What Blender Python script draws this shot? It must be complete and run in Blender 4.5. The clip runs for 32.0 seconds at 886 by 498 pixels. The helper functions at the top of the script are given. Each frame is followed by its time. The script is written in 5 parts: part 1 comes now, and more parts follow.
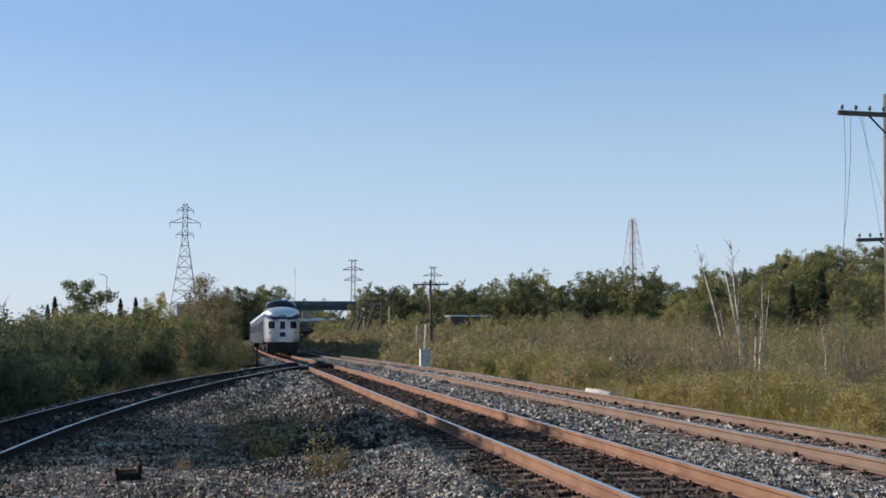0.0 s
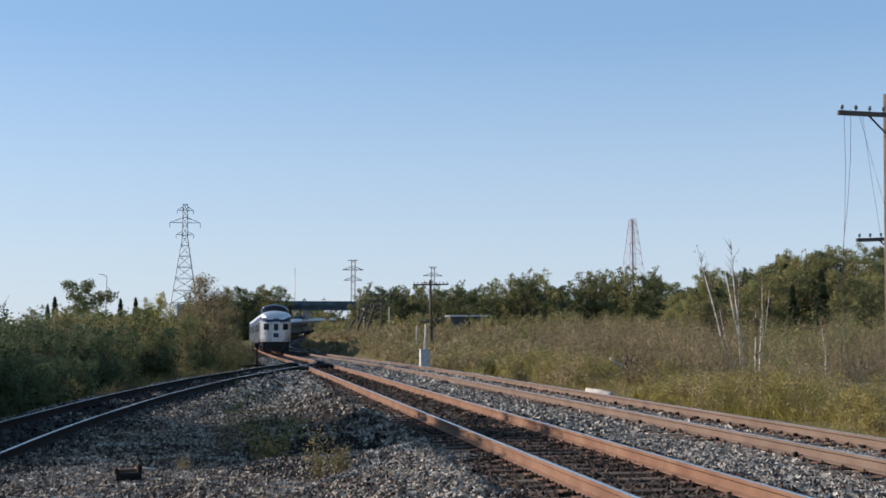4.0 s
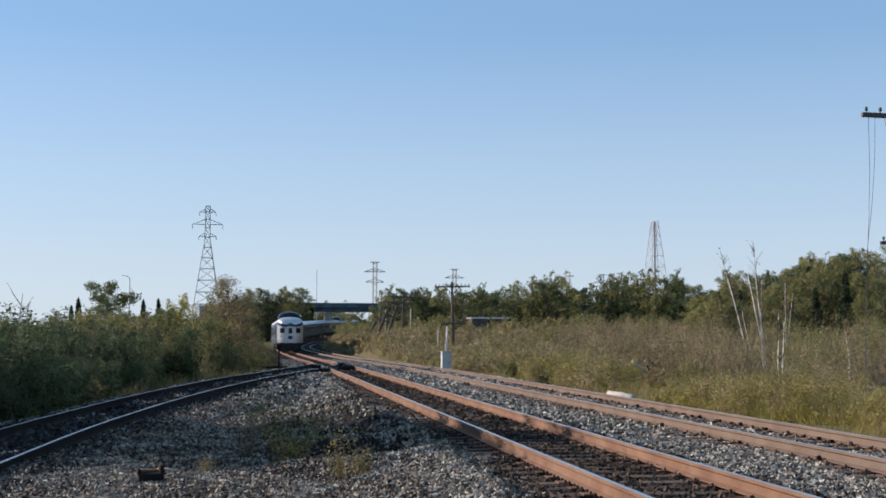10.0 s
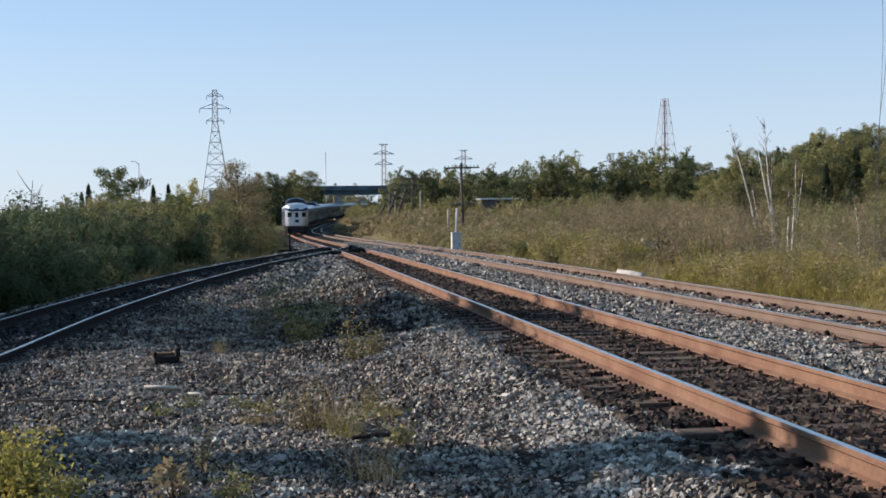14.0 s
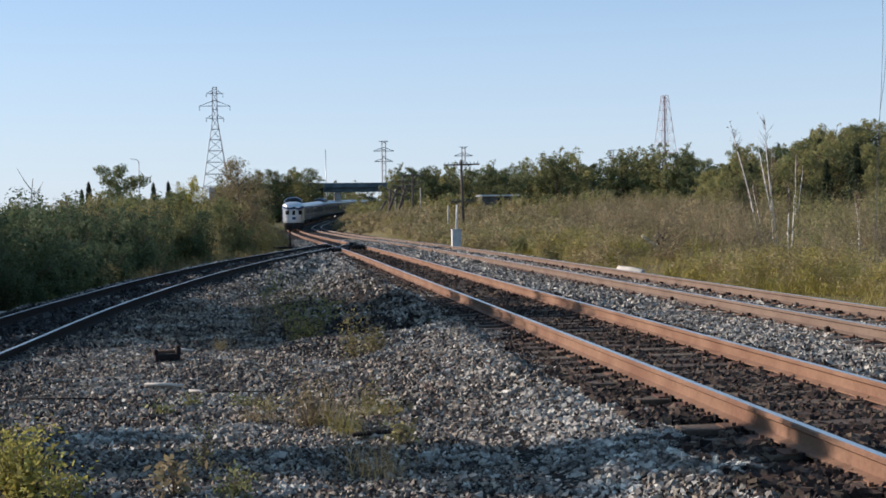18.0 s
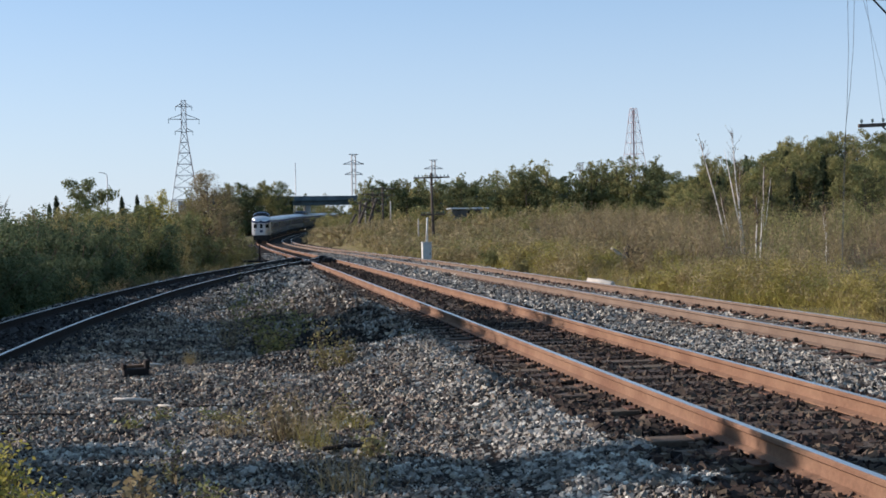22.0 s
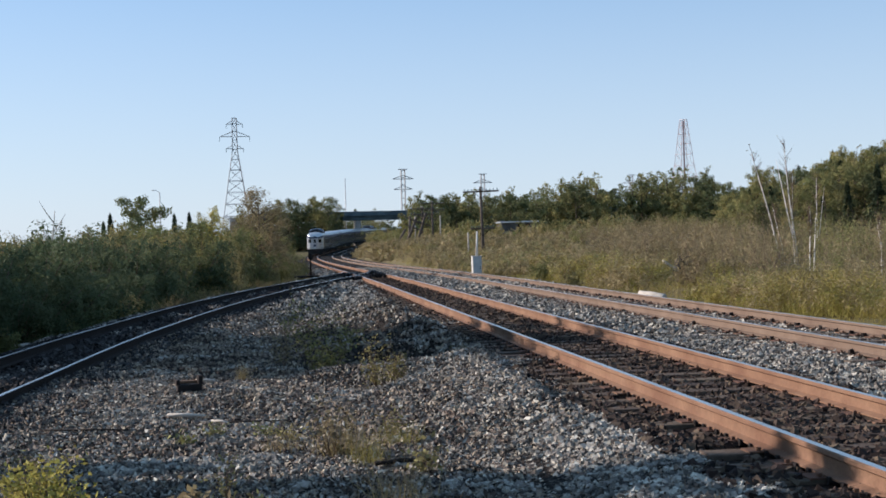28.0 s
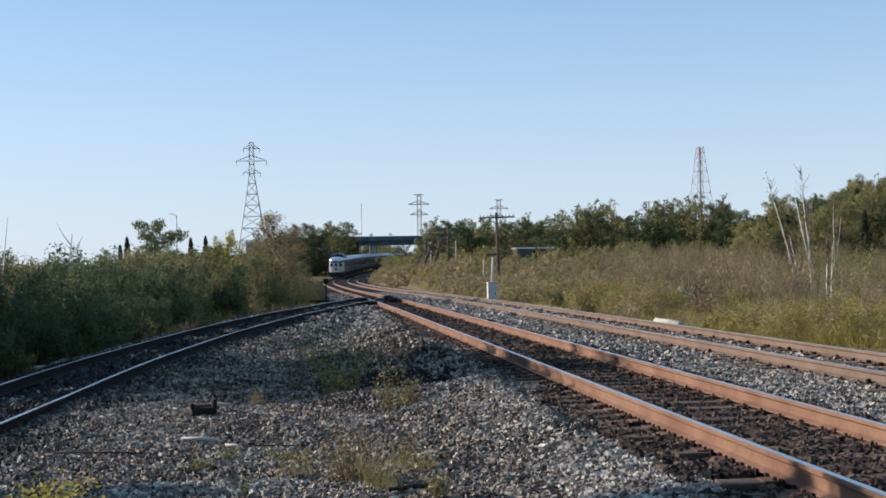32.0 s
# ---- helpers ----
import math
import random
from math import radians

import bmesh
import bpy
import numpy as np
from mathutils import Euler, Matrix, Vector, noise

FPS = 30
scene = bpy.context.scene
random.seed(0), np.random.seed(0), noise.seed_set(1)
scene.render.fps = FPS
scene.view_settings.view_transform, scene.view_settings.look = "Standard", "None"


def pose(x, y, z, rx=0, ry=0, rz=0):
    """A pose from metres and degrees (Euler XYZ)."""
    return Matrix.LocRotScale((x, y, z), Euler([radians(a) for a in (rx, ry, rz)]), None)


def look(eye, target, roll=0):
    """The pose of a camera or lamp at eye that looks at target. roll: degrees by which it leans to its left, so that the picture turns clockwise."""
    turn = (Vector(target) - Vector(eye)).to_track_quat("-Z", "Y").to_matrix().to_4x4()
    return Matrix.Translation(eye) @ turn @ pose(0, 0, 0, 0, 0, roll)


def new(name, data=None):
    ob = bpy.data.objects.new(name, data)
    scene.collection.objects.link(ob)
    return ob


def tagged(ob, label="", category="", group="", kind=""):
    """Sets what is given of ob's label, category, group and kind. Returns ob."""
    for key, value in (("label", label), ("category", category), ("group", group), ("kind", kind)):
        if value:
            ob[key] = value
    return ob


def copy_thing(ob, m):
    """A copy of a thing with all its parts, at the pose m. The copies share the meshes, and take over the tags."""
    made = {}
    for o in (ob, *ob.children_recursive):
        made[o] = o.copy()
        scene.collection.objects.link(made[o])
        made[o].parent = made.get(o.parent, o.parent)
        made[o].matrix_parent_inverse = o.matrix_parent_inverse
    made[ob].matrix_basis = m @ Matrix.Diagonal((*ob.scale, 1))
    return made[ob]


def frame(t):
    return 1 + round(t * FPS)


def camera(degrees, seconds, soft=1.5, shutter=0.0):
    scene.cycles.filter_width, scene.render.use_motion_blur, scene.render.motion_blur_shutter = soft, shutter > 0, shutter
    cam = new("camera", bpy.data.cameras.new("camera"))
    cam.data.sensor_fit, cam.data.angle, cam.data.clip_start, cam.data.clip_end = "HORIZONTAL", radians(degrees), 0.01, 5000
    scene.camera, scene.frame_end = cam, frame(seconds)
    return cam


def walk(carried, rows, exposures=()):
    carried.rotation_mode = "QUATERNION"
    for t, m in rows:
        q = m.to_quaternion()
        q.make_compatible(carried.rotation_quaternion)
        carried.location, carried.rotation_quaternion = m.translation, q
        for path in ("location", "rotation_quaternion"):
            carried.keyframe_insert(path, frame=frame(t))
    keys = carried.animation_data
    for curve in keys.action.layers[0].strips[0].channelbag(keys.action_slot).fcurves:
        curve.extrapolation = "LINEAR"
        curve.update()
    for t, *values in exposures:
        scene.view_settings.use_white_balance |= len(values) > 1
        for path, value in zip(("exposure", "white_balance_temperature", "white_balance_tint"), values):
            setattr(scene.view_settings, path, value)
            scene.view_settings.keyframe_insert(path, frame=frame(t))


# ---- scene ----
cam = camera(39.2, 32.0, soft=1.7)
# seconds, then the camera's turn in degrees; it stays on one spot, held by hand after the tripod part
PATH = [
    (0, 94.014, -0.006, -9.521),
    (9.5, 94.014, -0.006, -9.521),
    (10, 94.109, -0.175, -8.533),
    (10.1, 93.967, -0.123, -7.268),
    (10.2, 93.575, -0.154, -5.600),
    (10.3, 91.561, -0.130, -2.782),
    (10.4, 90.437, 0.046, -0.245),
    (10.5, 89.808, -0.530, -0.645),
    (10.6, 89.569, -0.362, -1.076),
    (10.7, 88.957, 0.107, -2.345),
    (10.8, 88.778, -0.046, -3.647),
    (10.9, 88.828, 0.514, -4.946),
    (11, 88.877, 0.269, -6.817),
    (11.5, 88.773, 0.167, -8.145),
    (12, 88.968, -0.218, -8.162),
    (12.5, 88.762, 0.205, -6.988),
    (13, 88.634, 0.549, -6.662),
    (13.5, 88.612, 0.648, -7.094),
    (14, 88.652, 0.616, -8.081),
    (14.5, 88.697, 0.602, -8.480),
    (16.5, 88.477, 0.975, -8.117),
    (17, 88.440, 0.863, -8.100),
    (17.5, 88.455, 0.844, -8.071),
    (18, 88.509, 0.755, -8.071),
    (18.5, 88.580, 0.720, -8.033),
    (19, 88.723, 0.548, -8.054),
    (19.5, 88.768, 0.593, -7.879),
    (20, 88.743, 0.747, -7.968),
    (20.5, 88.836, 0.648, -8.037),
    (21, 88.880, 0.661, -8.590),
    (21.5, 88.972, 0.798, -9.055),
    (22, 89.082, 0.921, -9.443),
    (22.5, 89.227, 1.162, -9.450),
    (23, 89.308, 1.135, -9.344),
    (23.5, 89.216, 1.072, -9.463),
    (24, 89.324, 1.103, -9.246),
    (24.5, 89.294, 0.936, -9.322),
    (26.5, 89.180, 1.194, -8.757),
    (27, 89.236, 1.326, -8.431),
    (27.5, 89.415, 1.510, -7.995),
    (28, 89.777, 1.490, -7.148),
    (28.5, 90.018, 1.526, -6.873),
    (29, 90.141, 1.638, -6.886),
    (29.5, 90.371, 1.547, -6.565),
    (30, 90.509, 1.528, -6.678),
    (30.5, 90.512, 1.098, -7.027),
    (31, 90.379, 0.746, -7.360),
    (31.5, 90.360, 0.627, -7.486),
    (32, 90.969, 1.034, -6.436),
]
EYE = (0.0, 0.0, 1.60)
walk(cam, [(t, pose(*EYE, rx, ry, rz)) for t, rx, ry, rz in PATH], [(0.0, 0.58, 6350, 20), (10.0, 0.58, 6350, 20), (11.5, 0.69, 6350, 20), (32.0, 0.69, 6350, 20)])

# ---------------------------------------------------------------- world and sun
SUN_UP, SUN_TURN = 22.0, 24.0
sky_world = bpy.data.worlds.new("sky")
scene.world = sky_world
sky_world.use_nodes = True
_n = sky_world.node_tree.nodes
_sky = _n.new("ShaderNodeTexSky")
_sky.sky_type = "NISHITA"
_sky.sun_disc = False
_sky.sun_elevation = radians(SUN_UP)
_sky.sun_rotation = radians(-90 + SUN_TURN)
_sky.altitude = 0
_sky.air_density = 1.0
_sky.dust_density = 0.15
_sky.ozone_density = 3.0
_n["Background"].inputs["Strength"].default_value = 0.094
# thin haze over the whole sky, thicker towards the horizon
def haze(source, colour, amount):
    mix = _n.new("ShaderNodeMix")
    mix.data_type = "RGBA"
    mix.inputs[7].default_value = (*colour, 1)
    sky_world.node_tree.links.new(source, mix.inputs[6])
    if isinstance(amount, float):
        mix.inputs[0].default_value = amount
    else:
        sky_world.node_tree.links.new(amount, mix.inputs[0])
    return mix.outputs[2]


_dir = _n.new("ShaderNodeTexCoord")
_sep = _n.new("ShaderNodeSeparateXYZ")
_low = _n.new("ShaderNodeMapRange")
_low.inputs[2].default_value = 0.24
_low.inputs[3].default_value = 0.75
_low.inputs[4].default_value = 0.0
sky_world.node_tree.links.new(_dir.outputs["Generated"], _sep.inputs[0])
sky_world.node_tree.links.new(_sep.outputs[2], _low.inputs[0])
_out = haze(_sky.outputs[0], (2.0, 3.85, 5.5), 0.5)
_out = haze(_out, (4.45, 5.3, 5.6), _low.outputs[0])
sky_world.node_tree.links.new(_out, _n["Background"].inputs["Color"])
sun = new("sun", bpy.data.lights.new("sun", "SUN"))
sun.data.energy = 5.0
sun.data.angle = radians(0.53)
sun.data.color = (1.0, 0.90, 0.76)
sun.matrix_world = look((-40 * math.cos(radians(SUN_UP)) * math.cos(radians(SUN_TURN)), 40 * math.cos(radians(SUN_UP)) * math.sin(radians(SUN_TURN)), 40 * math.sin(radians(SUN_UP))), (0, 0, 0))


# ---------------------------------------------------------------- materials
def material(name, base, rough=0.8, metal=0.0, vary=0.25, scale=3.0, fine=40.0, bump=0.2, bump_scale=None, tint=None, island=0.0, per_object=0.0, spec=0.2):
    """A procedural surface: a base colour mixed with a second tint by broad noise, fine grain and bump."""
    m = bpy.data.materials.new(name)
    m.use_nodes = True
    nt = m.node_tree
    n, l = nt.nodes, nt.links
    b = n["Principled BSDF"]
    b.inputs["Roughness"].default_value = rough
    b.inputs["Metallic"].default_value = metal
    b.inputs["Specular IOR Level"].default_value = spec
    co = n.new("ShaderNodeTexCoord")
    big = n.new("ShaderNodeTexNoise")
    big.inputs["Scale"].default_value = scale
    big.inputs["Detail"].default_value = 6
    small = n.new("ShaderNodeTexNoise")
    small.inputs["Scale"].default_value = fine
    small.inputs["Detail"].default_value = 4
    l.new(co.outputs["Object"], big.inputs["Vector"])
    l.new(co.outputs["Object"], small.inputs["Vector"])
    tint = tint or tuple(c * 0.55 for c in base)
    mix = n.new("ShaderNodeMix")
    mix.data_type = "RGBA"
    mix.inputs[6].default_value = (*base, 1)
    mix.inputs[7].default_value = (*tint, 1)
    ramp = n.new("ShaderNodeMapRange")
    ramp.inputs[1].default_value = 0.35
    ramp.inputs[2].default_value = 0.68
    l.new(big.outputs[0], ramp.inputs[0])
    l.new(ramp.outputs[0], mix.inputs[0])
    hsv = n.new("ShaderNodeHueSaturation")
    l.new(mix.outputs[2], hsv.inputs["Color"])
    val = n.new("ShaderNodeMapRange")
    val.inputs[3].default_value = 1 - vary
    val.inputs[4].default_value = 1 + vary
    l.new(small.outputs[0], val.inputs[0])
    last = val.outputs[0]
    for k, node, out in ((island, "ShaderNodeNewGeometry", "Random Per Island"), (per_object, "ShaderNodeObjectInfo", "Random")):
        if not k:
            continue
        src = n.new(node).outputs[out]
        r2 = n.new("ShaderNodeMapRange")
        r2.inputs[3].default_value = 1 - k
        r2.inputs[4].default_value = 1 + k
        l.new(src, r2.inputs[0])
        mul = n.new("ShaderNodeMath")
        mul.operation = "MULTIPLY"
        l.new(last, mul.inputs[0])
        l.new(r2.outputs[0], mul.inputs[1])
        last = mul.outputs[0]
        if not hsv.inputs["Hue"].is_linked:
            hue = n.new("ShaderNodeMapRange")
            hue.inputs[3].default_value = 0.5 - 0.035 * k
            hue.inputs[4].default_value = 0.5 + 0.035 * k
            l.new(src, hue.inputs[0])
            l.new(hue.outputs[0], hsv.inputs["Hue"])
    l.new(last, hsv.inputs["Value"])
    l.new(hsv.outputs[0], b.inputs["Base Color"])
    if bump:
        bp = n.new("ShaderNodeBump")
        bp.inputs["Strength"].default_value = bump
        bp.inputs["Distance"].default_value = 0.02
        if bump_scale:
            t2 = n.new("ShaderNodeTexVoronoi")
            t2.inputs["Scale"].default_value = bump_scale
            l.new(co.outputs["Object"], t2.inputs["Vector"])
            l.new(t2.outputs["Distance"], bp.inputs["Height"])
        else:
            l.new(small.outputs[0], bp.inputs["Height"])
        l.new(bp.outputs[0], b.inputs["Normal"])
    return m


def leafy(name, base, tint, island=0.28, glow=0.3):
    """Foliage: leaf colour that varies leaf by leaf, with light passing through the blades."""
    m = material(name, base, rough=0.75, vary=0.25, scale=0.55, fine=9, bump=0.0, tint=tint, island=island, per_object=0.16, spec=0.1)
    nt = m.node_tree
    b = nt.nodes["Principled BSDF"]
    tr = nt.nodes.new("ShaderNodeBsdfTranslucent")
    mixs = nt.nodes.new("ShaderNodeMixShader")
    mixs.inputs[0].default_value = glow
    src = b.inputs["Base Color"].links[0].from_socket
    nt.links.new(src, tr.inputs["Color"])
    nt.links.new(b.outputs[0], mixs.inputs[1])
    nt.links.new(tr.outputs[0], mixs.inputs[2])
    nt.links.new(mixs.outputs[0], nt.nodes["Material Output"].inputs["Surface"])
    return m


def gravel(name, a, b2, c, scale, dirt):
    """Crushed stone: cells of three greys over a broad mask of dirt, the shade in the gaps painted in."""
    m = bpy.data.materials.new(name)
    m.use_nodes = True
    nt = m.node_tree
    n, l = nt.nodes, nt.links
    bs = n["Principled BSDF"]
    bs.inputs["Roughness"].default_value = 0.85
    bs.inputs["Specular IOR Level"].default_value = 0.05
    co = n.new("ShaderNodeTexCoord")
    vo = n.new("ShaderNodeTexVoronoi")
    vo.inputs["Scale"].default_value = scale
    l.new(co.outputs["Object"], vo.inputs["Vector"])
    sep = n.new("ShaderNodeSeparateColor")
    l.new(vo.outputs["Color"], sep.inputs[0])
    cr = n.new("ShaderNodeValToRGB")
    cr.color_ramp.elements[0].color = (*a, 1)
    cr.color_ramp.elements[1].color = (*c, 1)
    e = cr.color_ramp.elements.new(0.55)
    e.color = (*b2, 1)
    l.new(sep.outputs[0], cr.inputs[0])
    big = n.new("ShaderNodeTexNoise")
    big.inputs["Scale"].default_value = 0.9
    big.inputs["Detail"].default_value = 7
    l.new(co.outputs["Object"], big.inputs["Vector"])
    mr = n.new("ShaderNodeMapRange")
    mr.inputs[1].default_value = 0.42
    mr.inputs[2].default_value = 0.62
    mr.inputs[4].default_value = 0.75
    l.new(big.outputs[0], mr.inputs[0])
    mix = n.new("ShaderNodeMix")
    mix.data_type = "RGBA"
    mix.inputs[7].default_value = (*dirt, 1)
    l.new(mr.outputs[0], mix.inputs[0])
    l.new(cr.outputs[0], mix.inputs[6])
    # shade between the stones, multiplied into the colour towards each cell's edge
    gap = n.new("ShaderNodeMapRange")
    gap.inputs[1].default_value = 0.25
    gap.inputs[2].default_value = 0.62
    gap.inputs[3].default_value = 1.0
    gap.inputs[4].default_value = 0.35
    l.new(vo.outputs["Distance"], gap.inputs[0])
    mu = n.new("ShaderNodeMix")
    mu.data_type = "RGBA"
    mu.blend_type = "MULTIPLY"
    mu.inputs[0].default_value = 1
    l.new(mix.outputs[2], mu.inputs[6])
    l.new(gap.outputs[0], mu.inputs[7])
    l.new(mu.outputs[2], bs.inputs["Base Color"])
    bp = n.new("ShaderNodeBump")
    bp.inputs["Strength"].default_value = 1.0
    bp.inputs["Distance"].default_value = 0.03
    bp.invert = True
    l.new(vo.outputs["Distance"], bp.inputs["Height"])
    l.new(bp.outputs[0], bs.inputs["Normal"])
    return m


M = {
    "soil": material("soil", (0.11, 0.092, 0.055), 0.95, vary=0.4, scale=0.4, fine=12, bump=0.5, tint=(0.095, 0.088, 0.04), spec=0.05),
    # kept dark in colour, as the shaded depth between the loose stones
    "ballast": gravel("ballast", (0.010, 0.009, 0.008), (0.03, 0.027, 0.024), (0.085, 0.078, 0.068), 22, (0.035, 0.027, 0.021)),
    "stone": material("stone", (0.315, 0.294, 0.258), 0.85, vary=0.3, scale=4, fine=60, bump=0.4, tint=(0.072, 0.066, 0.057), island=0.88, spec=0.15),
    "stone_dark": material("rust_stained_stone", (0.060, 0.040, 0.031), 0.9, vary=0.3, scale=2, fine=60, bump=0.3, tint=(0.022, 0.016, 0.013), island=0.95, spec=0.2),
    "stone_brown": material("dirt_stained_stone", (0.24, 0.195, 0.155), 0.9, vary=0.3, scale=3, fine=60, bump=0.3, tint=(0.07, 0.052, 0.04), island=0.85, spec=0.2),
    # siding stones with the thicket's shade put into their colour
    "siding_shade_stone": material("siding_shade_stone", (0.05, 0.047, 0.046), 0.9, vary=0.3, scale=2, fine=60, bump=0.3, tint=(0.028, 0.026, 0.026), island=0.9),
    "siding_top": material("dull_rail_head", (0.60, 0.60, 0.60), 0.3, 1.0, vary=0.2, scale=0.8, fine=25, bump=0.02, tint=(0.28, 0.26, 0.25)),
    "pylon": material("weathered_pylon_steel", (0.22, 0.23, 0.25), 0.6, 0.2, vary=0.15, scale=0.3, fine=3, bump=0.0),
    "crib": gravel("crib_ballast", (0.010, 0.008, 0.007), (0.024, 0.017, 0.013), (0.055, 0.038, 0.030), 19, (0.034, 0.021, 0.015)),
    "rust": material("rusty_rail", (0.19, 0.112, 0.070), 0.85, vary=0.35, scale=1.6, fine=30, bump=0.2, tint=(0.13, 0.068, 0.042)),
    "rust_pale": material("weathered_rail", (0.15, 0.108, 0.080), 0.8, vary=0.3, scale=1.6, fine=30, bump=0.15, tint=(0.11, 0.075, 0.055)),
    # siding rails: shade painted into the rust colour; small scraps use it too
    "rust_dark": material("shade_dark_rail", (0.022, 0.017, 0.015), 0.9, vary=0.3, scale=1.2, fine=30, bump=0.15, tint=(0.016, 0.013, 0.012), spec=0.15),
    "railtop": material("polished_steel", (0.62, 0.62, 0.62), 0.28, 1.0, vary=0.12, scale=0.8, fine=25, bump=0.02, tint=(0.5, 0.47, 0.44)),
    "tie": material("creosoted_wood", (0.055, 0.040, 0.030), 0.9, vary=0.4, scale=2, fine=25, bump=0.6, tint=(0.10, 0.075, 0.055), per_object=0.35),
    "plate": material("tie_plate_steel", (0.14, 0.078, 0.052), 0.85, vary=0.3, scale=4, fine=40, bump=0.2, per_object=0.3),
    "black_iron": material("black_iron", (0.022, 0.018, 0.017), 0.7, 0.2, vary=0.3, scale=5, fine=40),
    "leaf_dark": leafy("leaf_dark", (0.064, 0.096, 0.050), (0.12, 0.138, 0.068), 0.26),
    "leaf_mid": leafy("leaf_mid", (0.135, 0.155, 0.062), (0.24, 0.205, 0.085)),
    "leaf_olive": leafy("leaf_olive", (0.19, 0.175, 0.075), (0.26, 0.205, 0.092)),
    "leaf_brown": leafy("leaf_brown", (0.24, 0.19, 0.11), (0.135, 0.115, 0.06)),
    "leaf_field": leafy("leaf_field", (0.33, 0.265, 0.15), (0.12, 0.105, 0.052)),
    "leaf_yellow": leafy("leaf_yellow", (0.32, 0.28, 0.07), (0.22, 0.20, 0.06)),
    "leaf_aspen": leafy("leaf_aspen", (0.17, 0.185, 0.072), (0.24, 0.205, 0.08)),
    "leaf_wood": leafy("leaf_wood", (0.085, 0.11, 0.052), (0.15, 0.15, 0.065)),
    "needle": leafy("needle", (0.040, 0.058, 0.032), (0.052, 0.066, 0.034), 0.3),
    "grass": leafy("grass_blade", (0.22, 0.20, 0.05), (0.25, 0.20, 0.07), 0.35),
    "straw": leafy("dry_grass", (0.33, 0.26, 0.13), (0.26, 0.20, 0.10), 0.35),
    "bark": material("bark", (0.10, 0.080, 0.062), 0.9, vary=0.35, scale=4, fine=30, bump=0.7),
    "birch": material("birch_bark", (0.74, 0.70, 0.64), 0.8, vary=0.25, scale=7, fine=25, bump=0.3, tint=(0.46, 0.41, 0.36)),
    "twig": material("twig", (0.17, 0.12, 0.09), 0.9, vary=0.3, scale=4, fine=30, bump=0.3),
    "pole": material("pole_wood", (0.075, 0.058, 0.046), 0.9, vary=0.35, scale=2, fine=25, bump=0.5, tint=(0.12, 0.10, 0.085)),
    "pole_pale": material("bleached_wood", (0.50, 0.46, 0.40), 0.85, vary=0.3, scale=3, fine=30, bump=0.4),
    "galv": material("galvanised_and_hazed_steel", (0.42, 0.43, 0.44), 0.5, 0.6, vary=0.15, scale=2, fine=15, bump=0.05),
    "red_paint": material("red_paint", (0.30, 0.22, 0.23), 0.6, vary=0.15, scale=2, fine=15, bump=0.05),
    "tower_paint": material("faded_tower_paint", (0.60, 0.56, 0.57), 0.6, vary=0.1, scale=0.12, fine=3, bump=0.0, tint=(0.46, 0.33, 0.33)),
    "white_paint": material("white_paint", (0.60, 0.59, 0.56), 0.6, vary=0.1, scale=2, fine=15, bump=0.05, tint=(0.48, 0.47, 0.44)),
    "cabinet": material("cabinet_paint", (0.52, 0.52, 0.50), 0.55, vary=0.12, scale=3, fine=20, bump=0.05, tint=(0.40, 0.40, 0.38)),
    "concrete": material("concrete", (0.36, 0.35, 0.33), 0.9, vary=0.2, scale=0.6, fine=8, bump=0.2, tint=(0.28, 0.27, 0.25)),
    "shed_wall": material("shed_wall", (0.13, 0.13, 0.125), 0.85, vary=0.2, scale=1, fine=8, bump=0.1),
    "girder": material("girder_paint", (0.10, 0.14, 0.16), 0.6, vary=0.15, scale=0.5, fine=6, bump=0.05),
    # one stainless steel in two tones: shade painted into the sides, light into the end
    "steel": material("shade_side_stainless", (0.17, 0.20, 0.26), 0.24, 0.9, vary=0.12, scale=0.8, fine=6, bump=0.03, tint=(0.13, 0.16, 0.22)),
    "end_steel": material("lit_end_stainless", (0.50, 0.52, 0.56), 0.3, 0.8, vary=0.12, scale=0.8, fine=6, bump=0.03, tint=(0.40, 0.42, 0.46)),
    "roof": material("roof_steel", (0.44, 0.47, 0.50), 0.36, 0.75, vary=0.1, scale=0.8, fine=6, bump=0.05, tint=(0.54, 0.57, 0.58)),
    "blue": material("blue_band", (0.025, 0.045, 0.11), 0.45, vary=0.1, scale=1, fine=8, bump=0.0),
    "glass": material("dark_glass", (0.010, 0.012, 0.015), 0.12, vary=0.1, scale=1, fine=8, bump=0.0, spec=0.22),
    "car_window": material("tinted_car_window", (0.010, 0.012, 0.016), 0.45, vary=0.1, scale=1, fine=8, bump=0.0, spec=0.1),
    "under": material("underframe", (0.035, 0.033, 0.032), 0.85, vary=0.3, scale=2, fine=20, bump=0.2),
    "glass_blue": material("insulator_glass", (0.10, 0.16, 0.16), 0.15, vary=0.1, scale=1, fine=8, bump=0.0, spec=0.6),
    "wire": material("copper_wire", (0.10, 0.11, 0.11), 0.6, 0.3, vary=0.1, scale=1, fine=8, bump=0.0),
    "red_light": material("red_lens", (0.30, 0.02, 0.02), 0.3, vary=0.1, scale=1, fine=8, bump=0.0),
}


# ---------------------------------------------------------------- mesh helpers
def mesh_of(name, verts, faces, mats, index=None, smooth=False):
    me = bpy.data.meshes.new(name)
    me.from_pydata([tuple(v) for v in verts], [], [tuple(f) for f in faces])
    for m in mats if isinstance(mats, (list, tuple)) else [mats]:
        me.materials.append(m)
    if index is not None:
        me.polygons.foreach_set("material_index", index)
    if smooth:
        me.polygons.foreach_set("use_smooth", [True] * len(me.polygons))
    me.update()
    return me


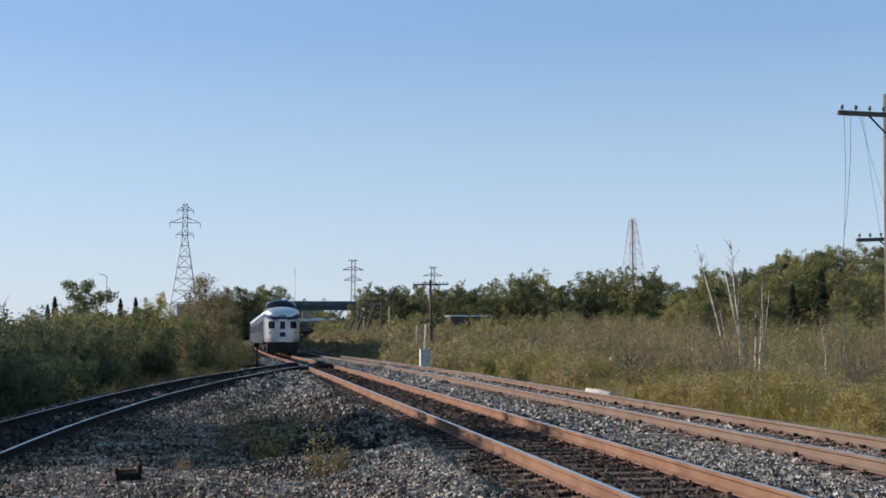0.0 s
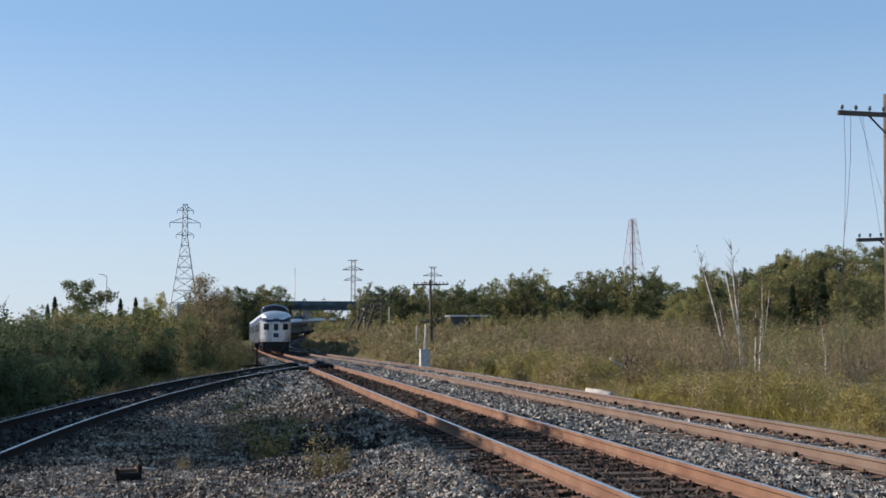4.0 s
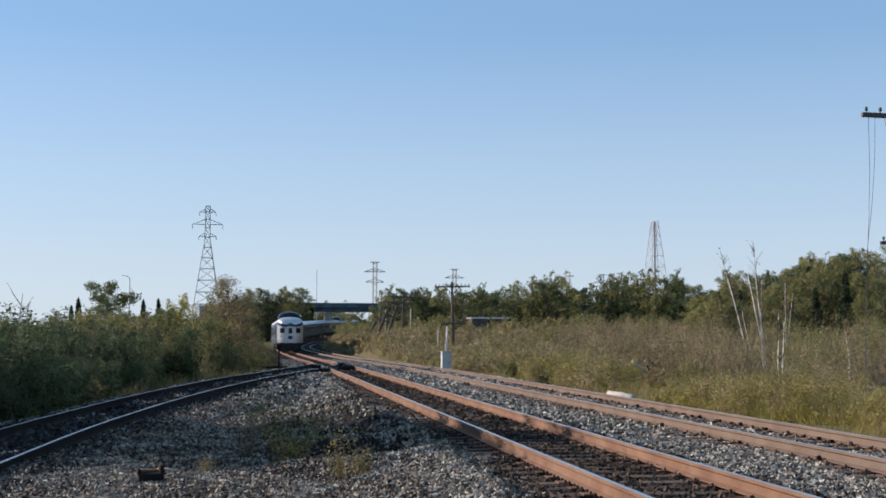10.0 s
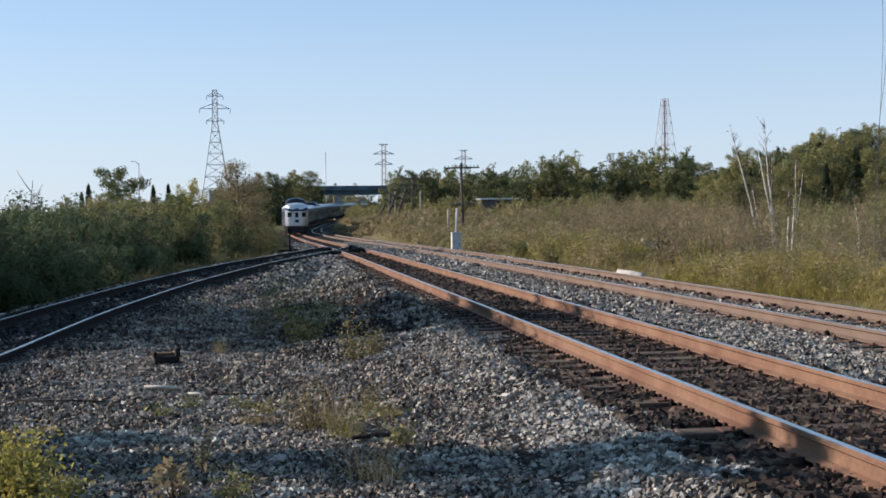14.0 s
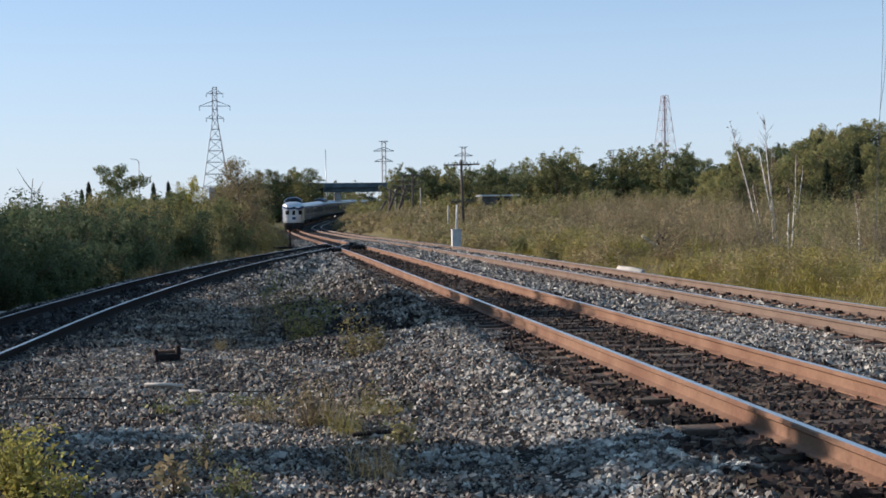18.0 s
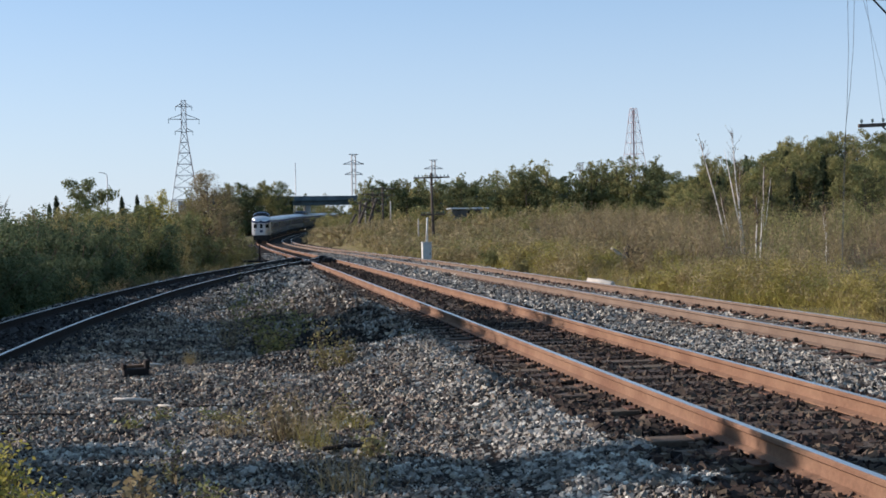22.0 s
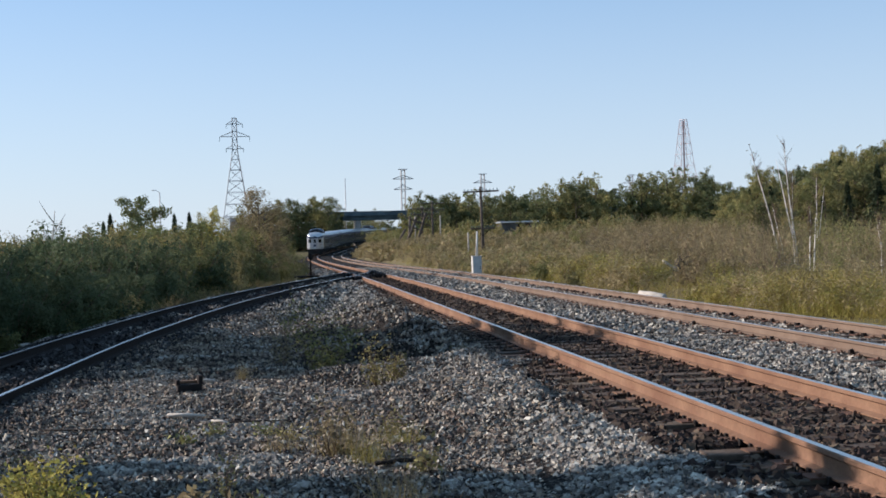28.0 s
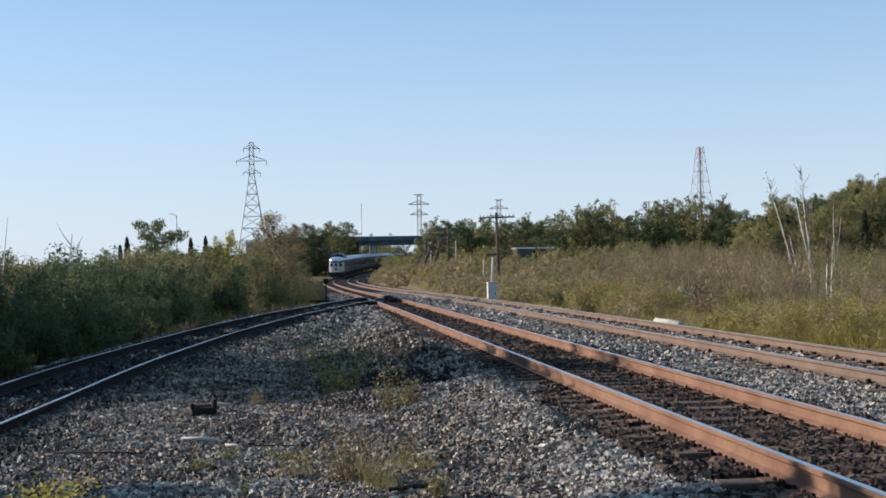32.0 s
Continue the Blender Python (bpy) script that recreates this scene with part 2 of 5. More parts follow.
def part(name, data, parent, label="", m=None):
    ob = new(name, data)
    ob.parent = parent
    if m is not None:
        ob.matrix_basis = m
    if label:
        tagged(ob, label)
    return ob


def thing(name, label, category, m=None, group="", kind="", data=None):
    ob = new(name, data)
    if m is not None:
        ob.matrix_basis = m
    return tagged(ob, label, category, group, kind)


CUBE_F = [(0, 3, 2, 1), (4, 5, 6, 7), (0, 1, 5, 4), (1, 2, 6, 5), (2, 3, 7, 6), (3, 0, 4, 7)]


def box_v(x0, x1, y0, y1, z0, z1):
    return [(x0, y0, z0), (x1, y0, z0), (x1, y1, z0), (x0, y1, z0), (x0, y0, z1), (x1, y0, z1), (x1, y1, z1), (x0, y1, z1)]


def boxes(name, list_of, mat):
    v, f = [], []
    for b in list_of:
        k = len(v)
        v += box_v(*b)
        f += [tuple(i + k for i in q) for q in CUBE_F]
    return mesh_of(name, v, f, mat)


def bevel_box(name, b, mat, w=0.02):
    bm = bmesh.new()
    vs = [bm.verts.new(p) for p in box_v(*b)]
    for q in CUBE_F:
        bm.faces.new([vs[i] for i in q])
    bmesh.ops.bevel(bm, geom=list(bm.edges), offset=w, segments=2, affect="EDGES", profile=0.5)
    me = bpy.data.meshes.new(name)
    bm.to_mesh(me)
    bm.free()
    me.materials.append(mat)
    return me


def tube_data(points, radii, sides=7):
    """Verts and faces of a tapered tube through the points."""
    v, f = [], []
    pts = [Vector(p) for p in points]
    for i, p in enumerate(pts):
        d = (pts[min(i + 1, len(pts) - 1)] - pts[max(i - 1, 0)]).normalized()
        a = d.orthogonal().normalized()
        b = d.cross(a)
        r = radii[i] if hasattr(radii, "__len__") else radii
        for k in range(sides):
            w = 2 * math.pi * k / sides
            v.append(p + a * (r * math.cos(w)) + b * (r * math.sin(w)))
    for i in range(len(pts) - 1):
        for k in range(sides):
            k2 = (k + 1) % sides
            f.append((i * sides + k, i * sides + k2, (i + 1) * sides + k2, (i + 1) * sides + k))
    f.append(tuple(range(sides))[::-1])
    f.append(tuple((len(pts) - 1) * sides + k for k in range(sides)))
    return v, f


def tubes(name, list_of, mat, sides=6, smooth=True):
    v, f = [], []
    for points, radii in list_of:
        a, b = tube_data(points, radii, sides)
        k = len(v)
        v += a
        f += [tuple(i + k for i in q) for q in b]
    return mesh_of(name, v, f, mat, smooth=smooth)


def strut_data(a, b, w):
    a, b = Vector(a), Vector(b)
    d = (b - a).normalized()
    p = d.orthogonal().normalized() * w / 2
    q = d.cross(p.normalized()) * w / 2
    return [a - p - q, a + p - q, a + p + q, a - p + q, b - p - q, b + p - q, b + p + q, b - p + q]


def struts(name, list_of, mat):
    v, f = [], []
    for a, b, w in list_of:
        k = len(v)
        v += strut_data(a, b, w)
        f += [tuple(i + k for i in q) for q in CUBE_F]
    return mesh_of(name, v, f, mat)


def loose_faces(name, v, mat):
    """A mesh of separate faces, one for each row of corners in v."""
    n, k = v.shape[:2]
    me = bpy.data.meshes.new(name)
    me.vertices.add(n * k)
    me.vertices.foreach_set("co", np.ascontiguousarray(v, dtype=np.float32).ravel())
    me.loops.add(n * k)
    me.loops.foreach_set("vertex_index", np.arange(n * k, dtype=np.int32))
    me.polygons.add(n)
    me.polygons.foreach_set("loop_start", np.arange(0, n * k, k, dtype=np.int32))
    me.materials.append(mat)
    me.update(calc_edges=True)
    return me


def leaves(name, rng, centres, size, mat, up=0.0, long=1.7, wide=0.42, folded=False, face=None, loose=0.42):
    """Leaf blades set at the centres: pointed triangles, or folded pairs of them for plants near by.
    With face, each blade is turned roughly outwards from its clump."""
    n = len(centres)
    c = np.asarray(centres, float)
    d = rng.normal(size=(n, 3))
    if face is not None:
        g = np.asarray(face) + loose * d
        g /= np.linalg.norm(g, axis=1)[:, None] + 1e-9
        e = np.cross(g, rng.normal(size=(n, 3)))
        e /= np.linalg.norm(e, axis=1)[:, None] + 1e-9
        d = np.cross(g, e)
    else:
        d[:, 2] = np.abs(d[:, 2]) * 0.7 + up if up else d[:, 2] * 0.7
        d /= np.linalg.norm(d, axis=1)[:, None]
        e = np.cross(d, rng.normal(size=(n, 3)))
        e /= np.linalg.norm(e, axis=1)[:, None] + 1e-9
        g = np.cross(d, e)
    s = (size * (0.55 + 0.9 * rng.random(n)))[:, None]
    if not folded:
        return loose_faces(name, np.stack([c + e * s * wide * 0.85, c - e * s * wide * 0.85 + g * s * 0.15, c + d * s * long], axis=1), mat)
    return loose_faces(name, np.stack([c, c + d * s * 0.5 * long + e * s * wide + g * s * 0.1, c + d * s * long, c + d * s * 0.5 * long - e * s * wide + g * s * 0.1], axis=1), mat)


# ---------------------------------------------------------------- the lie of the land
def lerp_table(x, table):
    for (a, p), (b, q) in zip(table, table[1:]):
        if x <= b:
            return p + (q - p) * max(x - a, 0) / (b - a)
    return table[-1][1]


CURVE_AT, RADIUS, CURVE_X = 185.0, 600.0, 3.85
MAIN_X = [(0, 4.28), (55, 4.28), (70, 4.2), (85, 4.1), (110, 3.97), (140, 3.88), (160, 3.85), (500, 3.85)]
MAIN_Z = [(0, 0.0), (55, 0.0), (80, -0.08), (108, -0.2), (150, -0.3), (185, -0.28), (215, -0.05), (249, 0.3), (290, 1.3), (355, 2.5), (430, 3.4), (520, 4.2)]
BRANCH_X = [(-60, -6.2), (0, -4.75), (10, -4.5), (20.7, -4.03), (28, -3.35), (32.7, -2.65), (40, -1.35), (48, 0.12), (55, 1.42), (61, 2.52), (71, 4.25)]
BRANCH_Z = [(-60, -0.28), (18, -0.27), (28, -0.18), (36, -0.07), (44, 0.0), (80, 0.0)]


MAIN_LINE = [sum(lerp_table(i * 0.5 - 60 + k, MAIN_X) for k in (-6, -3, 0, 3, 6)) / 5 for i in range(600)]


def path(s, u=0.0):
    """Place and heading on the main line, s metres along it, u metres to its right."""
    if s <= CURVE_AT:
        q = min(max((s + 60) * 2, 2), 596)
        i = int(q)
        x = MAIN_LINE[i] + (MAIN_LINE[i + 1] - MAIN_LINE[i]) * (q - i)
        a = math.atan((MAIN_LINE[i + 2] - MAIN_LINE[i - 2]) / 2)
        return x + u * math.cos(a), s - u * math.sin(a), a
    a = (s - CURVE_AT) / RADIUS
    x = CURVE_X + RADIUS * (1 - math.cos(a))
    y = CURVE_AT + RADIUS * math.sin(a)
    return x + u * math.cos(a), y - u * math.sin(a), a


BRANCH_LINE = [sum(lerp_table(i * 0.2 - 80 + k, BRANCH_X) for k in (-5, -2.5, 0, 2.5, 5)) / 5 for i in range(900)]


def branch(s, u=0.0):
    """Place and heading on the siding."""
    q = min(max((s + 80) * 5, 0), 890)
    i = int(q)
    x = BRANCH_LINE[i] + (BRANCH_LINE[i + 1] - BRANCH_LINE[i]) * (q - i)
    a = math.atan((BRANCH_LINE[i + 3] - BRANCH_LINE[max(i - 2, 0)]) / 1.0)
    return x + u * math.cos(a), s - u * math.sin(a), a


def smooth(a, b, x):
    t = min(max((x - a) / (b - a), 0), 1)
    return t * t * (3 - 2 * t)


MAIN_H = [sum(lerp_table(i - 60 + k, MAIN_Z) for k in (-12, -6, 0, 6, 12)) / 5 for i in range(640)]


def main_z(s):
    """Height of the main line's ties, s metres along it."""
    q = min(max(s + 60, 0), 630)
    i = int(q)
    return MAIN_H[i] + (MAIN_H[i + 1] - MAIN_H[i]) * (q - i)


def along(x, y):
    """Inverse of path, near enough: s and u of a place."""
    if y <= CURVE_AT:
        return y, x - lerp_table(y, MAIN_X)
    cx, cy = CURVE_X + RADIUS, CURVE_AT
    dx, dy = cx - x, y - cy
    a = math.atan2(dy, dx)
    if a > 1.6:
        return y, x - CURVE_X
    return CURVE_AT + a * RADIUS, RADIUS - math.hypot(dx, dy)


def ground_z(x, y):
    s, u = along(x, y)
    z = -0.55
    # shoulders of the two main tracks
    d = 0 if -1.55 <= u <= 5.5 else min(abs(u + 1.55), abs(u - 5.5))
    z = max(z, -0.03 - 0.42 * smooth(0, 1.7, d))
    if y < 74:
        bx, bz = branch(y)[0], lerp_table(y, BRANCH_Z)
        d = max(abs(x - bx) - 1.5, 0)
        z = max(z, bz - 0.01 - 0.40 * smooth(0, 1.6, d))
        if bx < x < 4.3:
            z = max(z, -0.22 - 0.20 * smooth(15, 40, y) * (1 - smooth(45, 60, y)))
        z += 0.16 * smooth(-3.4, -2.2, u) * (1 - smooth(-1.9, -1.3, u)) * smooth(9, 14, y) * (1 - smooth(34, 50, y))
        # old windrows of ballast across the gap between the tracks
        sw = smooth(-4.6, -3.4, u) * (1 - smooth(-2.0, -1.3, u)) * smooth(15, 18, y) * (1 - smooth(30, 36, y))
        if sw > 0:
            z += 0.18 * sw * math.sin(2.2 * (y + 0.7 * u) + 2.2 * noise.noise(Vector((x * 0.5, y * 0.3, 61))))
    # rise of the field to the east, and the low bank inside the bend
    if u > 6.5:
        z += 0.35 * smooth(6.5, 11, u) + 0.02 * max(u - 10, 0) * (1 - smooth(100, 200, u))
        z += 2.0 * smooth(85, 135, s) * smooth(6.2, 8.8, u) * (1 - smooth(60, 140, u))
    z += main_z(s) * (1 - smooth(25, 90, abs(u)))
    z += 0.05 * noise.noise(Vector((x * 0.35, y * 0.35, 0))) + 0.03 * noise.noise(Vector((x * 1.1, y * 1.1, 3)))
    if -1.7 <= u <= 5.6:
        mz = main_z(s)
        z = min(max(z, mz - 0.035), mz - 0.02)
        if abs(u) < 1.45:
            z -= (0.005 if u < -0.8 else 0.002) * (1 - smooth(1.2, 1.45, abs(u)))
    return z


def grade(*spans):
    out = []
    for a, b, step in spans:
        out += list(np.arange(a, b, step))
    out.append(spans[-1][1])
    return [float(v) for v in out]


def sheet(name, xs, ys, fn, mat, label, category, lift=0.0):
    v = [(x, y, fn(x, y) + lift) for y in ys for x in xs]
    w = len(xs)
    f = [(j * w + i, j * w + i + 1, (j + 1) * w + i + 1, (j + 1) * w + i) for j in range(len(ys) - 1) for i in range(w - 1)]
    return thing(name, label, category, kind="structure", data=mesh_of(name, v, f, mat, smooth=True))


sheet("ground", grade((-4500, -300, 600), (-300, -40, 20), (-40, -10, 2), (-10, 26, 0.5), (26, 60, 2), (60, 300, 12), (300, 4500, 600)),
      grade((-1500, -100, 200), (-100, 2, 6), (2, 60, 0.6), (60, 150, 2), (150, 400, 6), (400, 1000, 50), (1000, 4800, 600)),
      lambda x, y: ground_z(x, y) - 0.07, M["soil"], "bare soil and dry grass of a railway cutting", "ground")


def ballast_sheet():
    v, f = [], []
    ss = grade((-40, 3, 3), (3, 30, 0.22), (30, 80, 0.8), (80, 500, 3))
    k = 60
    for s in ss:
        ul = (branch(s)[0] - 2.5 - path(s)[0]) if s < 62 else -2.6 - 1.9 * (1 - smooth(62, 74, s))
        for i in range(k + 1):
            u = ul + (6.9 - ul) * i / k
            x, y, a = path(s, u)
            z = ground_z(x, y)
            amp = 0.018 if s < 40 else 0.0
            v.append((x, y, z + amp * noise.noise(Vector((x * 9, y * 9, 0)))))
    w = k + 1
    f = [(j * w + i, j * w + i + 1, (j + 1) * w + i + 1, (j + 1) * w + i) for j in range(len(ss) - 1) for i in range(k)]
    kind = []
    for a, b, c, d in f:
        x, y = (v[a][0] + v[c][0]) / 2, (v[a][1] + v[c][1]) / 2
        s, u = along(x, y)
        # dark crib: stained stone in the main gauge, painted thicket shade along the siding
        kind.append(1 if -0.95 < u < 0.85 or (y < 66 and abs(x - branch(y)[0] - 0.2) < 1.9) else 0)
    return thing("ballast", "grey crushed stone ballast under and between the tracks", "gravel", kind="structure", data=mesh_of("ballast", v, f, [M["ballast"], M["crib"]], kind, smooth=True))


ballast_bed = ballast_sheet()


def stone_shapes(n, seed):
    """Angular broken stones: boxes pulled out of shape."""
    rng = np.random.default_rng(seed)
    base = np.array(box_v(-1, 1, -1, 1, -1, 1), float)
    return base * rng.uniform(0.55, 1.0, (n, 8, 1)) * rng.uniform(0.7, 1.15, (n, 1, 3)) + rng.normal(0, 0.1, (n, 8, 3))


def turned(rng, v):
    q = rng.normal(size=(len(v), 4))
    q /= np.linalg.norm(q, axis=1)[:, None]
    w, x, y, z = q.T
    R = np.array([[1 - 2 * (y * y + z * z), 2 * (x * y - z * w), 2 * (x * z + y * w)], [2 * (x * y + z * w), 1 - 2 * (x * x + z * z), 2 * (y * z - x * w)], [2 * (x * z - y * w), 2 * (y * z + x * w), 1 - 2 * (x * x + y * y)]])
    return np.einsum("ijn,nkj->nki", R, v)


def bed(rng, n, s0, s1, keep, size):
    """Places on the ballast between s0 and s1 that keep(u, x - siding) accepts."""
    out = []
    while len(out) < n:
        s = s0 + (s1 - s0) * rng.random()
        ul = branch(s)[0] - 2.3 - path(s)[0]
        u = ul + (6.8 - ul) * rng.random()
        x, y, _ = path(s, u)
        if keep(u, x - branch(s)[0], x, y):
            out.append((x, y, ground_z(x, y) + 0.2 * size))
    return np.array(out)


CHIP_F = [(0, 2, 1), (0, 1, 3), (1, 2, 3), (0, 3, 2)]


def stone_mass(name, label, mat, spans, keep, seed, chips=10.9):
    """Broken stones strewn over stretches of the bed; past chips metres they are four-sided splinters."""
    rng = np.random.default_rng(seed)
    vs, fs, k = [], [], 0
    for n, s0, s1, size in spans:
        c = bed(rng, n, s0, s1, keep, size)
        v = turned(rng, stone_shapes(n, seed + n)) * (size * rng.uniform(0.35, 0.8, (n, 1, 1)))
        v += c[:, None, :]
        corners, faces = 8, np.array(CUBE_F)
        if s0 >= chips:
            v, corners, faces = v[:, [0, 2, 5, 7]], 4, np.array(CHIP_F)
        fs += (k + np.arange(n)[:, None, None] * corners + faces[None]).reshape(-1, faces.shape[1]).tolist()
        vs += v.reshape(-1, 3).tolist()
        k += n * corners
    return thing(name, label, "gravel", kind="stuff", data=mesh_of(name, vs, fs, mat))


def dark_bed(u, b, x, y):
    return -0.72 < u < 0.70 or (abs(u) < 1.5 and noise.noise(Vector((x * 1.5, y * 1.5, 7))) > -0.1)


def grey_bed(u, b, x, y):
    if -0.85 < u < 0.72 or (abs(u) < 1.5 and noise.noise(Vector((x * 1.5, y * 1.5, 7))) > 0.2):
        return False
    if -1.3 < u < 0 and noise.noise(Vector((x * 0.9, y * 0.5, 41))) < 0.25:
        return False
    if abs(b) < 1.1 and noise.noise(Vector((x * 1.1, y * 0.7, 33))) < 0.12:
        return False
    return u > 1.0 or y > 27 or noise.noise(Vector((x * 0.8, y * 0.8, 21))) > (-0.45 if u > -2.4 else 0.22)


stone_mass("ballast_stones", "grey crushed stones lying loose on the ballast", M["stone"], [(32000, 5.0, 11, 0.036), (30000, 11, 20, 0.044), (24000, 20, 42, 0.06)], grey_bed, 31)
stone_mass("ballast_stones", "grey crushed stones of the ballast beyond the crossing", M["stone"], [(22000, 42, 100, 0.12)], grey_bed, 34)
stone_mass("fine_gravel", "small brown and grey stones trodden into the dirt", M["stone"], [(22000, 5.5, 11, 0.027), (9000, 11, 18, 0.034)], lambda u, b, x, y: u < -1.2 and b > 0.9, 33, 5)
stone_mass("fine_gravel", "brown dirt-stained stones trodden into the ground", M["stone_brown"], [(16000, 5.5, 11, 0.032), (16000, 11, 18, 0.038), (12000, 18, 34, 0.055)], lambda u, b, x, y: u < -1.2 and b > 0.8, 35, 5)
stone_mass("cinders", "stones heaped over the ties of the siding, coloured dark for the thicket shade", M["siding_shade_stone"], [(5000, 10, 24, 0.06), (6000, 24, 58, 0.085)], lambda u, b, x, y: abs(b) < 1.5, 36, 5)
stone_mass("ballast_stones", "dark rust-stained stones between the main rails", M["stone_dark"], [(7000, 5.0, 12, 0.056), (8000, 12, 24, 0.06), (8000, 24, 70, 0.085)], dark_bed, 32)


# ---------------------------------------------------------------- rails
RAIL = [(-0.075, 0.0), (0.075, 0.0), (0.075, 0.012), (0.012, 0.032), (0.009, 0.115), (0.036, 0.132), (0.036, 0.158), (0.028, 0.168), (-0.028, 0.168), (-0.036, 0.158), (-0.036, 0.132), (-0.009, 0.115), (-0.012, 0.032), (-0.075, 0.012)]


def rail_mesh(name, fn, ss, u, mat, z_of=lambda s: 0.0):
    v, f, idx = [], [], []
    k = len(RAIL)
    for s in ss:
        x, y, a = fn(s, u)
        for px, pz in RAIL:
            v.append((x + px * math.cos(a), y - px * math.sin(a), z_of(s) + 0.012 + pz))
    for j in range(len(ss) - 1):
        for i in range(k):
            i2 = (i + 1) % k
            f.append((j * k + i, j * k + i2, (j + 1) * k + i2, (j + 1) * k + i))
            idx.append(1 if i == 7 else 0)
    return mesh_of(name, v, f, [mat, M["siding_top"] if mat is M["rust_dark"] else M["railtop"]], idx)


SS_MAIN = grade((-30, 60, 3), (60, 500, 4))
GAUGE = 0.7535


def track(name, label, fn, u0, ss, mat, z_of=main_z):
    t = thing(name, label, "railway track")
    for side in (-1, 1):
        part("rail", rail_mesh("rail", fn, ss, u0 + side * GAUGE, mat, z_of), t)
    return t


main_track = track("railway_track", "rust-orange rails on dark wooden ties in grey ballast", path, 0.0, SS_MAIN, M["rust"])
far_track = track("railway_track", "pale weathered rails beside the grassy field", path, 3.92, SS_MAIN, M["rust_pale"])
side_track = track("railway_track", "rails of a curved siding crossing the main line, coloured dark for shade", branch, 0.0, grade((-30, 70, 1.5)), M["rust_dark"], lambda s: lerp_table(s, BRANCH_Z))
for ob in side_track.children:
    ob.data.name = "siding_rail"


def tie_mesh():
    return bevel_box("tie", (-1.28, 1.28, -0.115, 0.115, -0.17, 0.0), M["tie"], 0.012)


def plate_mesh():
    return boxes("plate", [(-0.19, 0.19, -0.095, 0.095, 0.001, 0.014), (-0.125, -0.095, -0.07, -0.045, 0.014, 0.04), (0.095, 0.125, 0.045, 0.07, 0.014, 0.04), (0.095, 0.125, -0.07, -0.045, 0.014, 0.04)], M["plate"])


TIE, PLATE = tie_mesh(), plate_mesh()


def ties(t, fn, u0, s0, s1, step, z_of, plates):
    s = s0
    rng = random.Random(5)
    while s < s1:
        x, y, a = fn(s + rng.uniform(-0.03, 0.03), u0 + rng.uniform(-0.04, 0.04))
        z = z_of(s)
        part("tie", TIE, t, m=pose(x, y, z + 0.001, 0, 0, -math.degrees(a) + rng.uniform(-0.8, 0.8)))
        if s < plates:
            for side in (-1, 1):
                px, py, a = fn(s, u0 + side * GAUGE)
                part("tie_plate", PLATE, t, m=pose(px, py, z, 0, 0, -math.degrees(a)))
        s += step


ANCHOR = boxes("anchor", [(-0.10, 0.03, -0.015, 0.015, -0.03, 0.0), (-0.10, -0.08, -0.02, 0.02, -0.02, 0.02)], M["black_iron"])
for i in range(46):
    for off in (-0.16, 0.16):
        ax, ay, aa = path(5.0 + i * 0.53 - (5.0 - 2.0) % 0.53 + off, -GAUGE)
        part("rail_anchor", ANCHOR, main_track, m=pose(ax, ay, 0.012, 0, 0, -math.degrees(aa)))
SPIKES = [mesh_of("spike_clip", stone_shapes(1, 90 + i)[0] * [0.05, 0.04, 0.05] + [0, 0, 0.035], CUBE_F, M["black_iron"]) for i in range(4)]
rng = random.Random(8)
for i in range(75):
    s = 14.0 + i * 0.53 + rng.uniform(-0.1, 0.1)
    for side, odds in ((0.64, 0.9), (-0.86, 0.10)):
        if rng.random() < odds:
            ax, ay, aa = path(s, 3.92 + side)
            part("rail_clip", SPIKES[i % 4], far_track, m=pose(ax, ay, main_z(s) - 0.01, 0, 0, rng.uniform(0, 90)))
ties(main_track, path, 0.0, 2.0, 75, 0.53, main_z, 45)
ties(far_track, path, 3.92, 8.0, 75, 0.53, main_z, 40)
ties(side_track, branch, 0.0, 4.0, 60, 0.55, lambda s: lerp_table(s, BRANCH_Z) - 0.045, 0)


# the nearest loose stones, one by one
LOOSE = [mesh_of("stone", turned(np.random.default_rng(70 + i), stone_shapes(1, 70 + i))[0] * 0.045, CUBE_F, M["stone" if i < 6 else "stone_brown"]) for i in range(8)]
rng = random.Random(9)
stones_made = 0
while stones_made < 290:
    sx, sy = rng.uniform(-2.6, 3.2), rng.uniform(6.8, 10.5)
    if noise.noise(Vector((sx * 0.9, sy * 0.9, 51))) < -0.1 and rng.random() < 0.7:
        continue
    k = rng.uniform(0.3, 0.75)
    ob = part("stone", LOOSE[stones_made % 8], ballast_bed, m=pose(sx, sy, ground_z(sx, sy) + 0.02 * k, rng.uniform(0, 360), 0, rng.uniform(0, 360)))
    ob.scale = (k, k, k)
    stones_made += 1


